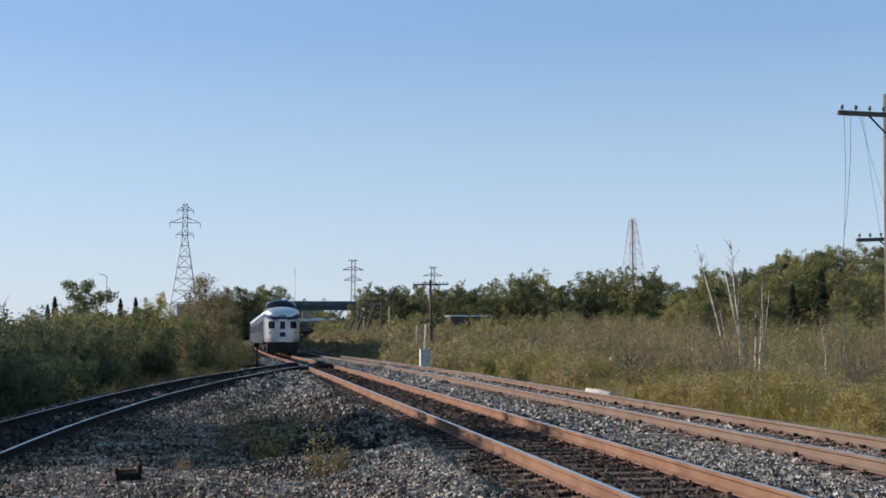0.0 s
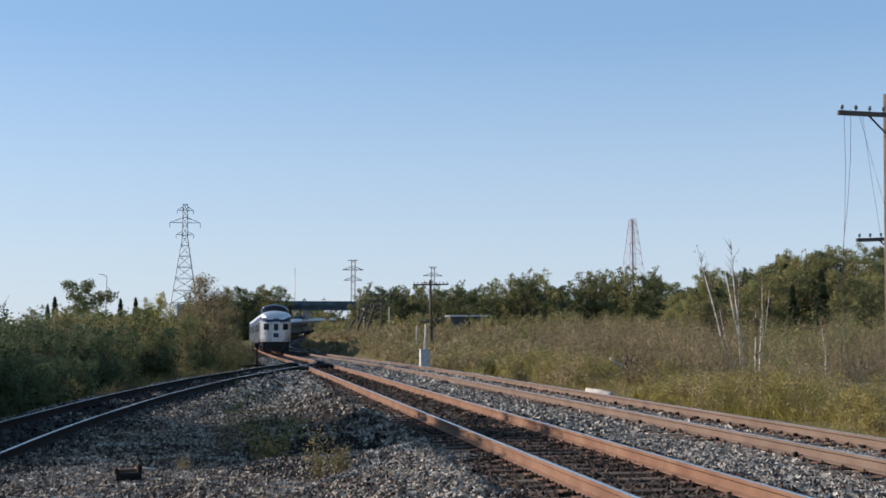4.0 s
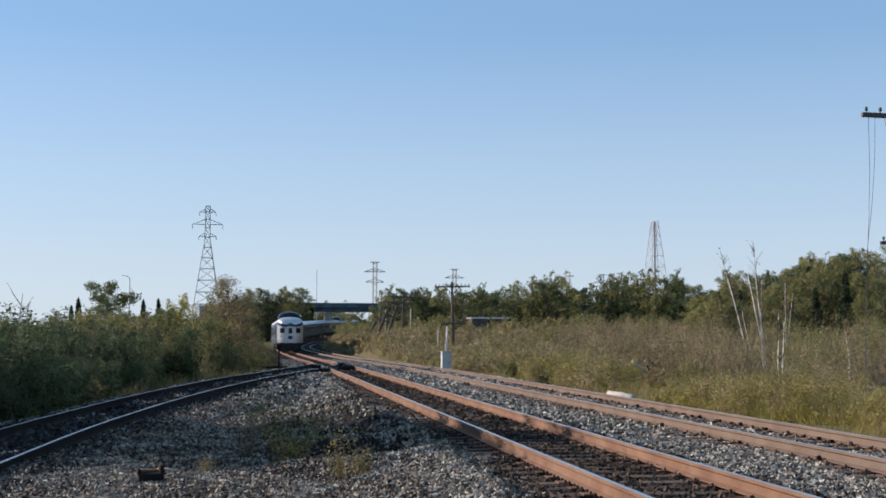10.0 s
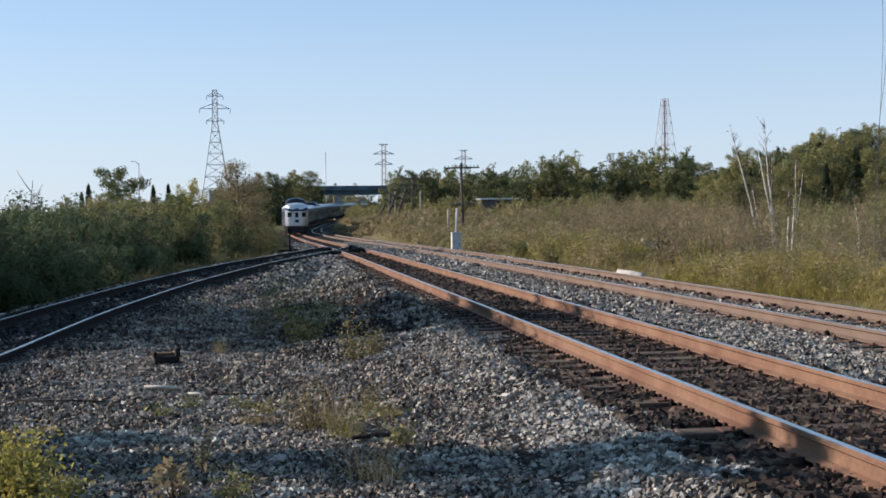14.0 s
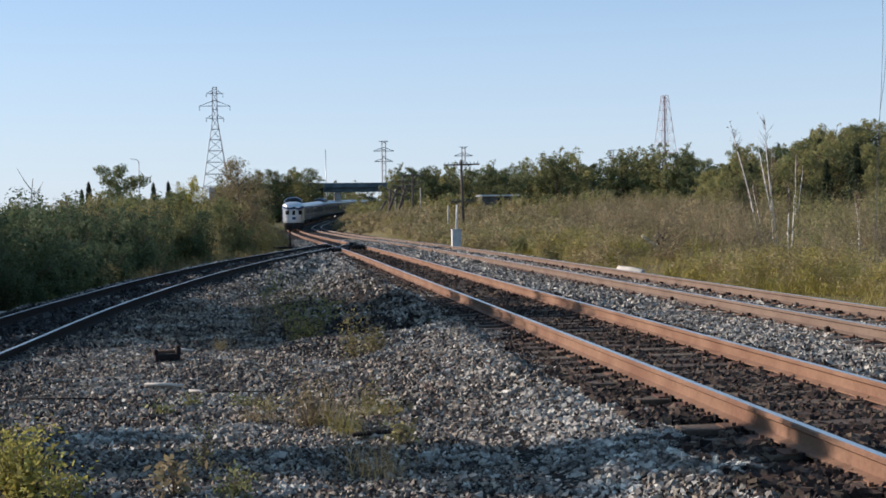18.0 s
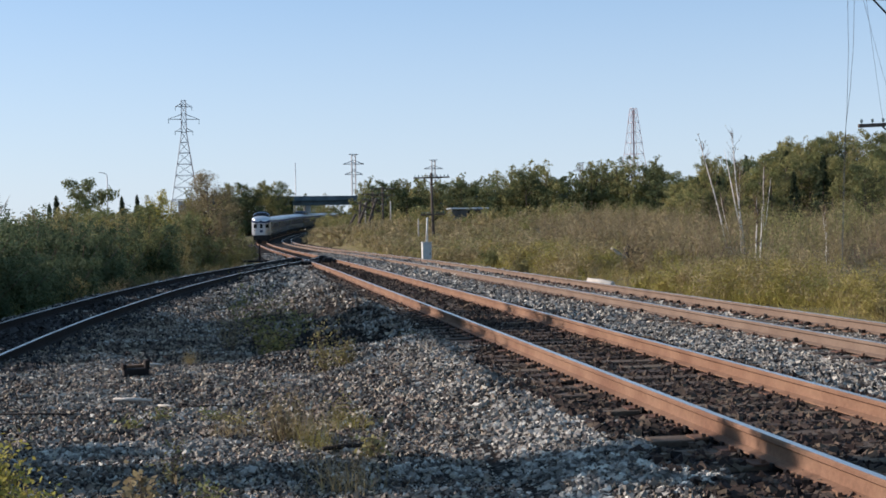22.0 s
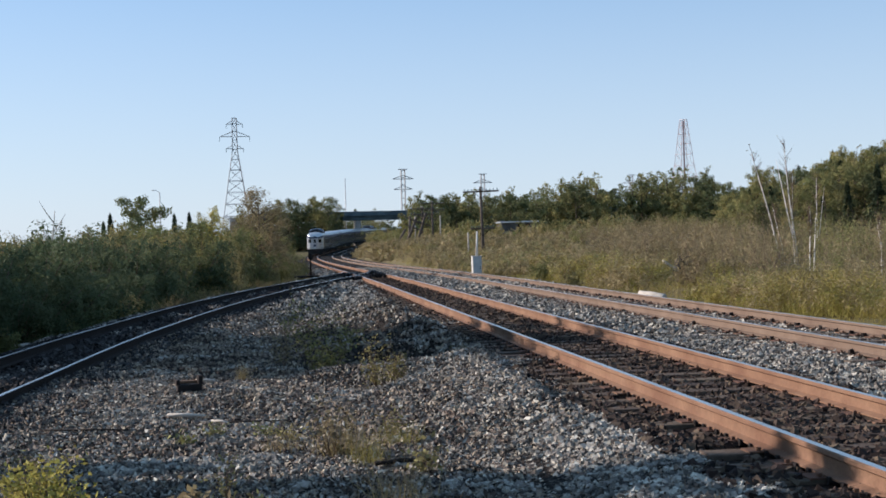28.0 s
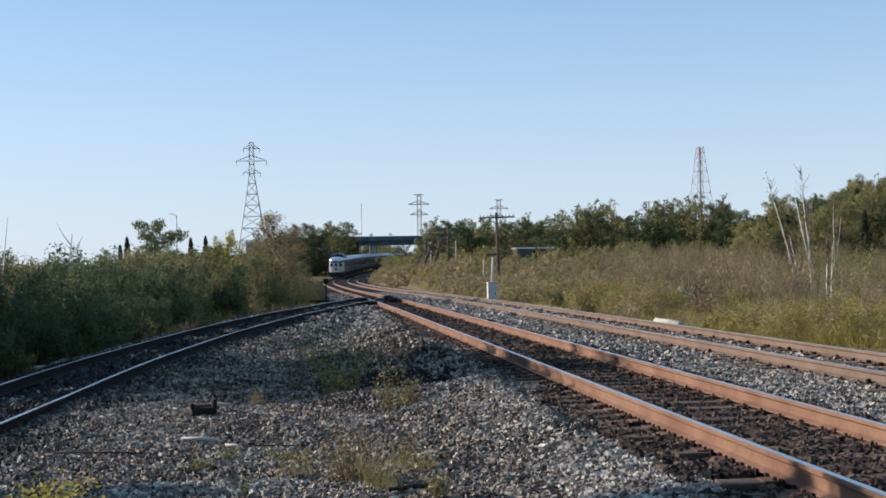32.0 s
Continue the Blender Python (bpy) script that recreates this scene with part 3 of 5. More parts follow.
# ---------------------------------------------------------------- plants
def crown_points(rng, n, lobes, tufts=13, spread=0.32):
    """Points on leafy tufts that stand out from the lobes (x, y, z, rx, rz), and the way each looks."""
    L = np.array(lobes)
    m = len(L)
    td = rng.normal(size=(m, tufts, 3))
    td[:, :, 2] = td[:, :, 2] * 0.8 + 0.25
    td /= np.linalg.norm(td, axis=2)[:, :, None]
    tr = rng.uniform(0.45, 1.0, (m, tufts, 1))
    w = L[:, 3] * L[:, 3] * L[:, 4]
    which = rng.choice(m, n, p=w / w.sum())
    k = rng.integers(0, tufts, n)
    out = td[which, k]
    d = rng.normal(size=(n, 3))
    d /= np.linalg.norm(d, axis=1)[:, None]
    r = L[which][:, [3, 3, 4]]
    p = L[which][:, :3] + r * (out * tr[which, k] * 0.85 + d * spread * rng.random((n, 1)) ** 0.35)
    return p, out + d * 0.45 + [0, 0, 0.1]


def make_bush(name, label, seed, w, h, n, size, leaf, stems=7, wood="twig"):
    """A shrub: several bending stems from the ground and an uneven crown of leaves."""
    rng = np.random.default_rng(seed)
    t = thing(name, label, "bush")
    lobes = []
    woods = []
    for i in range(stems):
        a = rng.uniform(0, 2 * math.pi)
        r = w * 0.5 * rng.uniform(0.1, 0.85)
        top = h * rng.uniform(0.55, 1.0)
        tip = (r * math.cos(a), r * math.sin(a), top * 0.92)
        woods.append(([(tip[0] * 0.12, tip[1] * 0.12, -0.15), (tip[0] * 0.45, tip[1] * 0.45, top * 0.45), tip], [0.03 * h / 3, 0.02 * h / 3, 0.006]))
        for q in (0.3, 0.68, 1.0):
            rr = w * rng.uniform(0.13, 0.23) * (1.25 - 0.5 * q)
            lobes.append((tip[0] * (0.35 + 0.65 * q) + rng.normal() * w * 0.06, tip[1] * (0.35 + 0.65 * q) + rng.normal() * w * 0.06, max(top * q - 0.4 * rr, rr * 0.7), rr, rr * rng.uniform(0.9, 1.35)))
    part("branchwork", tubes("branchwork", woods, M[wood], 5), t)
    pts, face = crown_points(rng, n, lobes)
    pts[:, 2] = np.maximum(pts[:, 2], 0.05)
    part("crown", leaves("crown", rng, pts, size, M[leaf], face=face), t)
    return t


def make_tree(name, label, seed, h, w, n, size, leaf, wood="bark", bare=0.25, limbs=11, cone=0.0):
    """A broadleaf tree: tapered trunk, limbs and a ragged crown."""
    rng = np.random.default_rng(seed)
    t = thing(name, label, "tree")
    lean = rng.normal(size=2) * 0.04 * h
    trunk = [(lean[0] * q * q, lean[1] * q * q, h * 0.95 * q - 0.3) for q in (0, 0.25, 0.5, 0.75, 1)]
    part("trunk", tubes("trunk", [(trunk, [0.022 * h, 0.018 * h, 0.013 * h, 0.007 * h, 0.002 * h])], M[wood], 8), t)
    lobes, woods = [], []
    for i in range(limbs):
        q = bare + (0.97 - bare) * (i + rng.random() * 0.6) / limbs
        a = i * 2.4 + rng.normal() * 0.4
        reach = w * 0.5 * (0.35 + 0.65 * math.sin(math.pi * min(max((q - bare) / (1 - bare), 0.08), 0.95))) * rng.uniform(0.75, 1.15)
        up = (q - bare) / (1 - bare)
        if cone:
            reach = w * 0.5 * (0.12 + 0.88 * (1 - up) ** cone) * rng.uniform(0.7, 1.15)
        x0, y0, z0 = lean[0] * q * q, lean[1] * q * q, h * q
        tip = (x0 + reach * math.cos(a), y0 + reach * math.sin(a), z0 + 0.16 * h * rng.uniform(0.2, 0.9))
        woods.append(([(x0, y0, z0 - 0.05 * h), ((x0 + tip[0]) / 2, (y0 + tip[1]) / 2, z0 + 0.02 * h), tip], [0.006 * h, 0.004 * h, 0.001 * h]))
        for k in (0.35, 0.7, 1.0):
            rr = w * rng.uniform(0.13, 0.21) * (1.25 - 0.85 * up if cone else 1)
            lobes.append((x0 + (tip[0] - x0) * k, y0 + (tip[1] - y0) * k, z0 + (tip[2] - z0) * k, rr, rr * (1.3 if cone else 0.9)))
    part("branchwork", tubes("branchwork", woods, M[wood], 5), t)
    pts, face = crown_points(rng, n, lobes)
    pts[:, 2] = np.maximum(pts[:, 2], 0.05)
    part("crown", leaves("crown", rng, pts, size, M[leaf], face=face), t)
    return t


def make_spruce(name, label, seed, h, w, n, size):
    rng = np.random.default_rng(seed)
    t = thing(name, label, "tree")
    part("trunk", tubes("trunk", [([(0, 0, -0.3), (0, 0, h * 0.5), (0, 0, h)], [0.018 * h, 0.01 * h, 0.002 * h])], M["bark"], 7), t)
    boughs = 70
    bq = np.sort(rng.random(boughs)) ** 0.85
    ba = np.arange(boughs) * 2.4 + rng.normal(0, 0.2, boughs)
    br = w * 0.5 * (1 - bq) ** 1.05 * rng.uniform(0.7, 1.1, boughs)
    k = rng.integers(0, boughs, n)
    r = br[k] * rng.random(n) ** 0.55
    a = ba[k] + rng.normal(0, 0.16, n)
    pts = np.c_[r * np.cos(a), r * np.sin(a), 0.05 * h + bq[k] * 0.95 * h - 0.22 * r + rng.normal(0, 0.012 * h, n)]
    face = np.c_[np.cos(a) * 0.5, np.sin(a) * 0.5, np.full(n, 0.8)]
    part("crown", leaves("crown", rng, pts, size, M["needle"], long=2.0, face=face), t)
    return t


def scatter(kinds, places, group=""):
    """Each kind's first place takes the model itself, the others copies of it."""
    used = set()
    for kind, x, y, rz, sc in places:
        ob = kinds[kind]
        m = pose(x, y, ground_z(x, y) - 0.06, 0, 0, rz)
        if kind in used:
            ob2 = copy_thing(ob, m)
            ob2.scale = (sc, sc, sc)
        else:
            used.add(kind)
            ob.matrix_basis = m
            ob.scale = (sc, sc, sc)
        if group:
            tagged(ob if kind not in used else ob, group=group)
    return used


B = {
    "dark": make_bush("bush", "dense dark green willow bush beside the siding", 11, 3.2, 2.3, 9000, 0.05, "leaf_dark", 9),
    "dark2": make_bush("bush", "dark green alder bush in a trackside thicket", 12, 2.8, 2.1, 8000, 0.048, "leaf_dark", 8),
    "dusk": make_bush("bush", "brownish green twiggy bush beside the siding", 10, 2.8, 2.1, 6500, 0.045, "leaf_olive", 11),
    "mid": make_bush("bush", "green bush with a ragged outline beside the tracks", 13, 3.0, 2.4, 5600, 0.065, "leaf_mid", 8),
    "olive": make_bush("bush", "olive green bush turning yellow in autumn", 14, 2.6, 2.3, 5000, 0.062, "leaf_olive", 9),
    "brown": make_bush("bush", "brownish autumn bush with thinning leaves", 15, 2.6, 2.4, 4200, 0.06, "leaf_brown", 10),
    "yellow": make_bush("bush", "yellow-leaved bush in autumn colour", 16, 2.2, 2.6, 4200, 0.07, "leaf_yellow", 7),
    "low_olive": make_bush("bush", "low olive shrub in the dry field", 17, 2.0, 1.3, 2200, 0.055, "leaf_olive", 8),
    "low_brown": make_bush("bush", "low brown shrub in the dry field", 18, 2.0, 1.4, 2000, 0.055, "leaf_brown", 9),
    "low_mid": make_bush("bush", "low green shrub in the dry field", 19, 1.9, 1.2, 2200, 0.055, "leaf_mid", 8),
}
T = {
    "poplar": make_tree("tree", "tall green poplar at the field's edge", 21, 9.0, 4.8, 4200, 0.20, "leaf_mid", bare=0.05, limbs=20, cone=0.6),
    "poplar2": make_tree("tree", "green aspen with a ragged top", 26, 8.2, 4.6, 4200, 0.19, "leaf_aspen", bare=0.06, limbs=18, cone=0.6),
    "alder": make_tree("tree", "dark green tree in a distant wood", 22, 8.0, 5.8, 4200, 0.22, "leaf_wood", bare=0.04, limbs=18, cone=0.4),
    "alder2": make_tree("tree", "dark spreading tree in a distant wood", 27, 7.2, 6.0, 5200, 0.19, "leaf_wood", bare=0.03, limbs=16),
    "ash": make_tree("tree", "olive green tree in a distant wood", 23, 8.6, 5.6, 4200, 0.21, "leaf_mid", bare=0.04, limbs=18, cone=0.5),
    "yellowing": make_tree("tree", "small tree with yellow autumn leaves", 28, 4.6, 2.3, 9000, 0.055, "leaf_yellow", bare=0.05, limbs=20),
    "browning": make_tree("tree", "small tree with brownish thinning autumn leaves", 29, 4.8, 3.6, 9500, 0.055, "leaf_brown", bare=0.05, limbs=22),
    "green": make_tree("tree", "small bushy green tree at the end of the thicket", 30, 4.6, 3.8, 9500, 0.06, "leaf_mid", bare=0.03, limbs=20),
    "spruce": make_spruce("tree", "dark spruce with a pointed top", 24, 9.0, 4.2, 7000, 0.13),
    "slim": make_tree("tree", "slender tree out of view, added to cast the near shadow band", 33, 6.6, 1.35, 10000, 0.085, "leaf_dark", bare=0.08, limbs=22),
    "aspen": make_tree("tree", "slender bright green aspen behind the field", 34, 8.6, 4.4, 6500, 0.125, "leaf_aspen", bare=0.04, limbs=22),
    "aspen2": make_tree("tree", "slender olive green aspen behind the field", 36, 8.2, 4.6, 6500, 0.125, "leaf_mid", bare=0.03, limbs=22),
    "tamarack": make_tree("tree", "narrow yellow-green tamarack behind the field", 35, 8.8, 3.4, 5200, 0.13, "leaf_olive", bare=0.04, limbs=24, cone=0.8),
    "dark_aspen": make_tree("tree", "dense dark green tree behind the field", 37, 8.4, 4.8, 6500, 0.13, "leaf_wood", bare=0.03, limbs=22),
    "near": make_tree("tree", "large dark leafy tree beside the siding", 25, 6.4, 4.8, 30000, 0.075, "leaf_dark", bare=0.02, limbs=30),
}

rng = random.Random(3)
left = []
# thicket along the west side of the siding
for y in np.arange(20, 66, 1.55):
    for row in range(3):
        x = branch(min(y, 58))[0] - (2.7 if y < 50 else 3.4) - row * 2.2 - rng.random() * 1.5 - max(y - 58, 0) * 0.02
        if y > 50:
            kind = rng.choice(["olive", "mid", "yellow", "olive", "mid", "brown"])
        elif y > 44:
            kind = rng.choice(["mid", "dark2", "olive", "dark", "dark"])
        else:
            kind = rng.choice(["dark", "dark2", "dark"] if y > 25 else ["dusk", "dark2", "dark"])
        big = rng.choice([0.5, 0.65, 0.8, 1.0, 1.15]) if row == 0 else rng.uniform(0.75, 1.2)
        left.append((kind, x, y + rng.random(), rng.uniform(0, 360), big * (0.92 if y < 40 else 1.1)))
left += [("dark", -6.6, 33, 20, 1.25), ("dark2", -7.6, 36, 80, 1.35), ("dark", -7.2, 31, 150, 1.2), ("dusk", -8.4, 39, 210, 1.3), ("dark", -5.7, 36.5, 300, 1.15), ("dark2", -6.5, 42, 40, 1.3), ("mid", 0.1, 70, 30, 0.55), ("low_olive", 0.6, 75, 30, 0.8), ("olive", 0.3, 82, 130, 0.7), ("mid", 0.6, 90, 230, 0.7), ("olive", -0.9, 64.5, 20, 0.7), ("mid", -1.4, 61, 60, 0.8), ("olive", -2.3, 57, 90, 0.85), ("mid", -1.7, 76, 140, 1.2), ("olive", -1.2, 80, 10, 1.15), ("mid", -1.0, 86, 200, 1.2), ("brown", -1.1, 90, 70, 1.2), ("olive", -0.6, 94, 300, 1.1), ("mid", -0.6, 102, 30, 1.0), ("mid", -1.8, 98, 30, 1.4), ("olive", -3.0, 84, 100, 1.5), ("brown", -2.6, 92, 190, 1.5), ("mid", -3.4, 104, 190, 1.5), ("olive", -2.1, 112, 10, 1.4), ("mid", -1.2, 120, 80, 1.3), ("olive", -2.6, 130, 80, 1.5), ("yellow", -2.9, 66.0, 20, 1.2), ("low_olive", 11.5, 50, 30, 1.0), ("low_brown", 14.0, 42, 80, 1.0), ("low_mid", 12.5, 60, 10, 1.0)]
for y in np.arange(22, 62, 2.3):
    left.append((rng.choice(["low_olive", "low_brown", "low_mid", "low_olive"]), branch(min(y, 58))[0] - 2.5 - 0.5 * rng.random(), y + rng.random(), rng.uniform(0, 360), rng.uniform(0.35, 0.75)))
scatter(B, left, "thicket beside the siding")


def brush(name, label, mat, places, n, size, w, h):
    """Many low shrubs of one colour as one mass of leaves in clumps."""
    g = np.random.default_rng(len(places) + n)
    pts, ways, sizes = [], [], []
    for x, y, sc in places:
        z = ground_z(x, y)
        sc = min(1.3, sc * (0.45 + 1.1 * (0.5 + noise.noise(Vector((x * 0.16, y * 0.12, 2))))))
        lobes = []
        for i in range(7):
            top = h * sc * g.uniform(0.35, 1.0)
            rr = w * sc * g.uniform(0.14, 0.24)
            lobes.append((g.normal(0, 0.3 * w * sc), g.normal(0, 0.3 * w * sc), max(top - rr, rr * 0.4), rr, min(rr * 1.5, top * 0.6)))
        fine = min(max(y / 60, 0.5), 1.4)
        q, face = crown_points(g, int(n * min(max(1 / fine, 0.8), 1.9)), lobes, 6, 0.5)
        q[:, 2] = np.abs(q[:, 2])
        pts.append(q + [x, y, z])
        ways.append(face)
        sizes.append(np.full(len(q), size * fine))
    return thing(name, label, "brush", kind="stuff", data=leaves(name, g, np.concatenate(pts), np.concatenate(sizes), M[mat], long=2.0, face=np.concatenate(ways)))


def brush_line(y):
    """How far east the tall brush of the field begins."""
    return 8.0 + 0.17 * y + 1.6 * noise.noise(Vector((y * 0.09, 4.0, 0)))


def field_places(n, y0, y1, tall):
    out = []
    while len(out) < n:
        y = y0 + (y1 - y0) * rng.random()
        edge = brush_line(y)
        if tall:
            x = edge + rng.random() ** 1.3 * (10 + 0.36 * y)
            if (y < 61 and abs(x - 0.422 * y) < 0.7) or (y < 40 and abs(x - 0.44 * y) < 0.5):
                continue
        else:
            lo = lerp_table(y, MAIN_X) + 7.8
            x = lo + rng.random() * max(edge - lo, 2.0)
        if abs(x - 0.322 * y) < 1.25 and 38 < y < 51.5:
            continue
        if along(x, y)[1] > 8.2 and noise.noise(Vector((x * 0.22, y * 0.1, 15))) > -0.28:
            out.append((x, y, rng.uniform(0.6, 1.35)))
    return out


def tussocks(name, label, mat, places, n, h):
    """Clumps of upright grass blades."""
    g = np.random.default_rng(n + len(places))
    c = []
    for x, y, sc in places:
        for k in range(n):
            a, b = x + g.normal(0, 0.28 * sc), y + g.normal(0, 0.28 * sc)
            c.append((a, b, ground_z(x, y) - 0.05))
    return thing(name, label, "grass", kind="stuff", data=leaves(name, g, np.array(c), h * 0.05, M[mat], up=1.7, long=17.0, wide=0.2))


brush("field_brush", "olive-brown weeds and low shrubs in the dry field", "leaf_field", field_places(640, 20, 170, False), 300, 0.06, 1.6, 0.85)
brush("field_brush", "straw-coloured weeds in the dry field", "straw", field_places(200, 20, 170, False), 260, 0.05, 1.4, 0.75)
brush("field_brush", "green low shrubs scattered over the dry field", "leaf_mid", field_places(130, 20, 170, False), 300, 0.055, 1.8, 1.0)
yellow_patches = [p for p in field_places(2200, 16, 95, False) if noise.noise(Vector((p[0] * 0.2, p[1] * 0.12, 77))) > 0.08]
tussocks("field_grass", "clumps of yellow-green grass in the field", "grass", yellow_patches[:420], 62, 0.5)
tussocks("field_grass", "clumps of dry straw-coloured grass in the field", "straw", field_places(240, 18, 120, False), 45, 0.6)
brush("goldenrod", "yellow-green goldenrod clumps along the edge of the field", "grass", [(x, y, k) for x, y, k in field_places(420, 18, 75, False) if x < lerp_table(y, MAIN_X) + 12.5 + 0.04 * y and noise.noise(Vector((x * 0.25, y * 0.1, 91))) > 0.45 - 0.011 * (95 - y)], 330, 0.05, 1.2, 0.75)
tall = {"leaf_brown": [], "leaf_field": [], "leaf_mid": []}
for x, y, k in field_places(820, 30, 135, True):
    v = noise.noise(Vector((x * 0.13, y * 0.07, 23))) + rng.uniform(-0.18, 0.18)
    tall["leaf_mid" if v > 0.27 else "leaf_field" if v > 0.0 or v < -0.38 else "leaf_brown"].append((x, y, k))
brush("tall_brush", "tall brown twiggy shrubs in the field", "leaf_brown", tall["leaf_brown"], 420, 0.05, 2.1, 2.1)
brush("tall_brush", "tall pale olive shrubs in the field", "leaf_field", tall["leaf_field"], 420, 0.052, 2.2, 1.9)
brush("tall_brush", "tall green shrubs in the field", "leaf_mid", tall["leaf_mid"], 420, 0.055, 2.3, 2.1)
brush("field_brush", "pale weeds at the far side of the field", "leaf_field", [(y * rng.uniform(0.17, 0.46), y, rng.uniform(0.7, 1.2)) for y in np.linspace(90, 172, 260)], 260, 0.06, 2.4, 1.3)
edge_places = []
for i in range(330):
    s = rng.uniform(72, 150)
    x, y, _ = path(s, 7.6 + 9 * rng.random() ** 1.2)
    if not (128 < s < 150 and x < 16.5):
        edge_places.append((x, y, rng.uniform(0.6, 1.3)))
for i in range(150):
    x, y, _ = path(rng.uniform(126, 215), 6.9 + 2.6 * rng.random())
    edge_places.insert(0, (x, y, rng.uniform(0.35, 0.75)))
brush("bank_brush", "olive-brown weeds along the foot of the bank", "leaf_field", edge_places[:300], 240, 0.075, 1.8, 1.0)
brush("bank_brush", "olive weeds along the foot of the bank", "leaf_olive", edge_places[300:], 190, 0.075, 1.8, 0.95)


def twigs(name, label, places, n, h):
    """Bare upright stems among the shrubs."""
    g = np.random.default_rng(n)
    c = []
    for x, y, sc in places:
        for k in range(n):
            a, b = x + g.normal(0, 0.8), y + g.normal(0, 0.8)
            c.append((a, b, ground_z(a, b)))
    return thing(name, label, "brush", kind="stuff", data=leaves(name, g, np.array(c), 0.03, M["twig"], up=2.4, long=h / 0.03, wide=0.22))


twigs("bare_stems", "bare brown stems standing among the shrubs", field_places(420, 34, 110, True), 18, 2.1)
bank_places = []
for i in range(260):
    s, u = rng.uniform(120, 300), 9.5 + 26 * rng.random() ** 1.3
    if 126 < s < 152 and u < 13.5:
        u += 5.5
    x, y, _ = path(s, u)
    bank_places.append((x, y, rng.uniform(0.7, 1.3)))
brush("bank_brush", "olive shrubs on the bank inside the bend", "leaf_olive", bank_places[:150], 170, 0.13, 2.2, 1.9)
brush("bank_brush", "green shrubs on the bank inside the bend", "leaf_mid", bank_places[150:], 170, 0.13, 2.2, 2.0)


far_left = []
for i in range(420):
    y = rng.uniform(48, 230)
    x = -6 - rng.random() ** 1.3 * (0.5 * y) if y < 100 else rng.uniform(-80, -2.5)
    far_left.append((x, y, rng.uniform(0.9, 1.4)))
brush("far_thicket", "olive thicket stretching away behind the siding", "leaf_mid", far_left[:220], 560, 0.06, 3.4, 1.8)
brush("far_thicket", "brownish thicket stretching away behind the siding", "leaf_olive", far_left[220:], 560, 0.06, 3.4, 1.8)

# the slim trees are added out of view to throw the near band of shadow
woods = [("near", -9.5, 25.6, 0, 0.98), ("near", -10.2, 24.0, 70, 0.98), ("near", -10.6, 28.2, 140, 0.82), ("slim", -7.2, 12.55, 140, 0.98), ("slim", -8.6, 13.2, 40, 1.1)]
# end of the thicket, under the big pylon
woods += [("green", -2.6, 69, 10, 0.72), ("browning", -1.4, 67.0, 40, 1.06), ("green", -1.3, 72, 80, 0.8), ("browning", -1.3, 71, 130, 0.9), ("yellowing", -3.5, 62.0, 0, 0.82), ("yellowing", -4.0, 64.5, 90, 0.78), ("green", -3.4, 63, 250, 0.5), ("green", -6.6, 70, 130, 0.7), ("browning", -8.5, 64, 20, 0.6)]
# the lone trees on the western skyline
woods += [("alder2", -17.2, 150, 0, 1.15), ("spruce", -20.8, 152, 0, 0.8), ("spruce", -17.5, 200, 0, 0.93), ("spruce", -15.2, 200, 40, 0.95), ("alder2", -13.5, 190, 90, 0.85), ("spruce", -27, 190, 10, 0.8)]
# trees about the overpass
woods += [("aspen2", 8.6, 300, 20, 1.42), ("aspen", 5.4, 297, 60, 1.38), ("dark_aspen", 2.6, 295, 200, 1.35), ("dark_aspen", 10.2, 306, 90, 1.4), ("aspen2", -1.5, 296, 140, 1.4)]
woods += [("poplar", 6.5, 306, 0, 1.25), ("alder", 9.3, 309, 60, 1.25), ("poplar2", 11.5, 310, 100, 1.3), ("spruce", 13.6, 311, 0, 1.0), ("poplar", 3.5, 304, 30, 1.15), ("alder2", -2.0, 300, 30, 1.25), ("ash", 1.0, 303, 80, 1.1), ("ash", 21.5, 215, 30, 0.85), ("alder", 23.2, 222, 80, 0.8), ("poplar2", 25.0, 205, 60, 0.75), ("poplar", 27.5, 200, 10, 0.85), ("ash", 29.5, 196, 120, 0.9)]
for i in range(15):
    woods.append((rng.choice(["alder", "poplar", "ash", "alder2"]), rng.uniform(8, 75), rng.uniform(345, 400), rng.uniform(0, 360), rng.uniform(0.9, 1.25)))
for i in range(22):
    woods.append((rng.choice(["alder", "alder2", "ash"]), 6 + 2.6 * i + rng.uniform(-1, 1), rng.uniform(334, 352), rng.uniform(0, 360), rng.uniform(0.75, 0.95)))
for i in range(120):
    x = 20 + 92 * (i + rng.random()) / 120
    y = rng.uniform(168, 205)
    tall = 0.98 + 0.12 * math.sin(x * 0.13 + 1.0) + 0.08 * math.sin(x * 0.45)
    woods.append((rng.choice(["alder", "alder2", "alder", "alder2", "ash", "poplar"]), x, y, rng.uniform(0, 360), tall * rng.uniform(0.78, 1.05)))
for i in range(112):
    y = rng.uniform(82, 125)
    q = 0.36 + 0.24 * (i + rng.random()) / 112
    kind = rng.choice(["aspen", "aspen2", "tamarack", "aspen2", "dark_aspen", "aspen2", "dark_aspen", "dark_aspen", "aspen", "spruce"])
    woods.append((kind, y * q, y, rng.uniform(0, 360), (4.5 + 24 * (min(q, 0.475) - 0.375)) / 8.6 * y / 100 * rng.uniform(0.74, 1.06)))
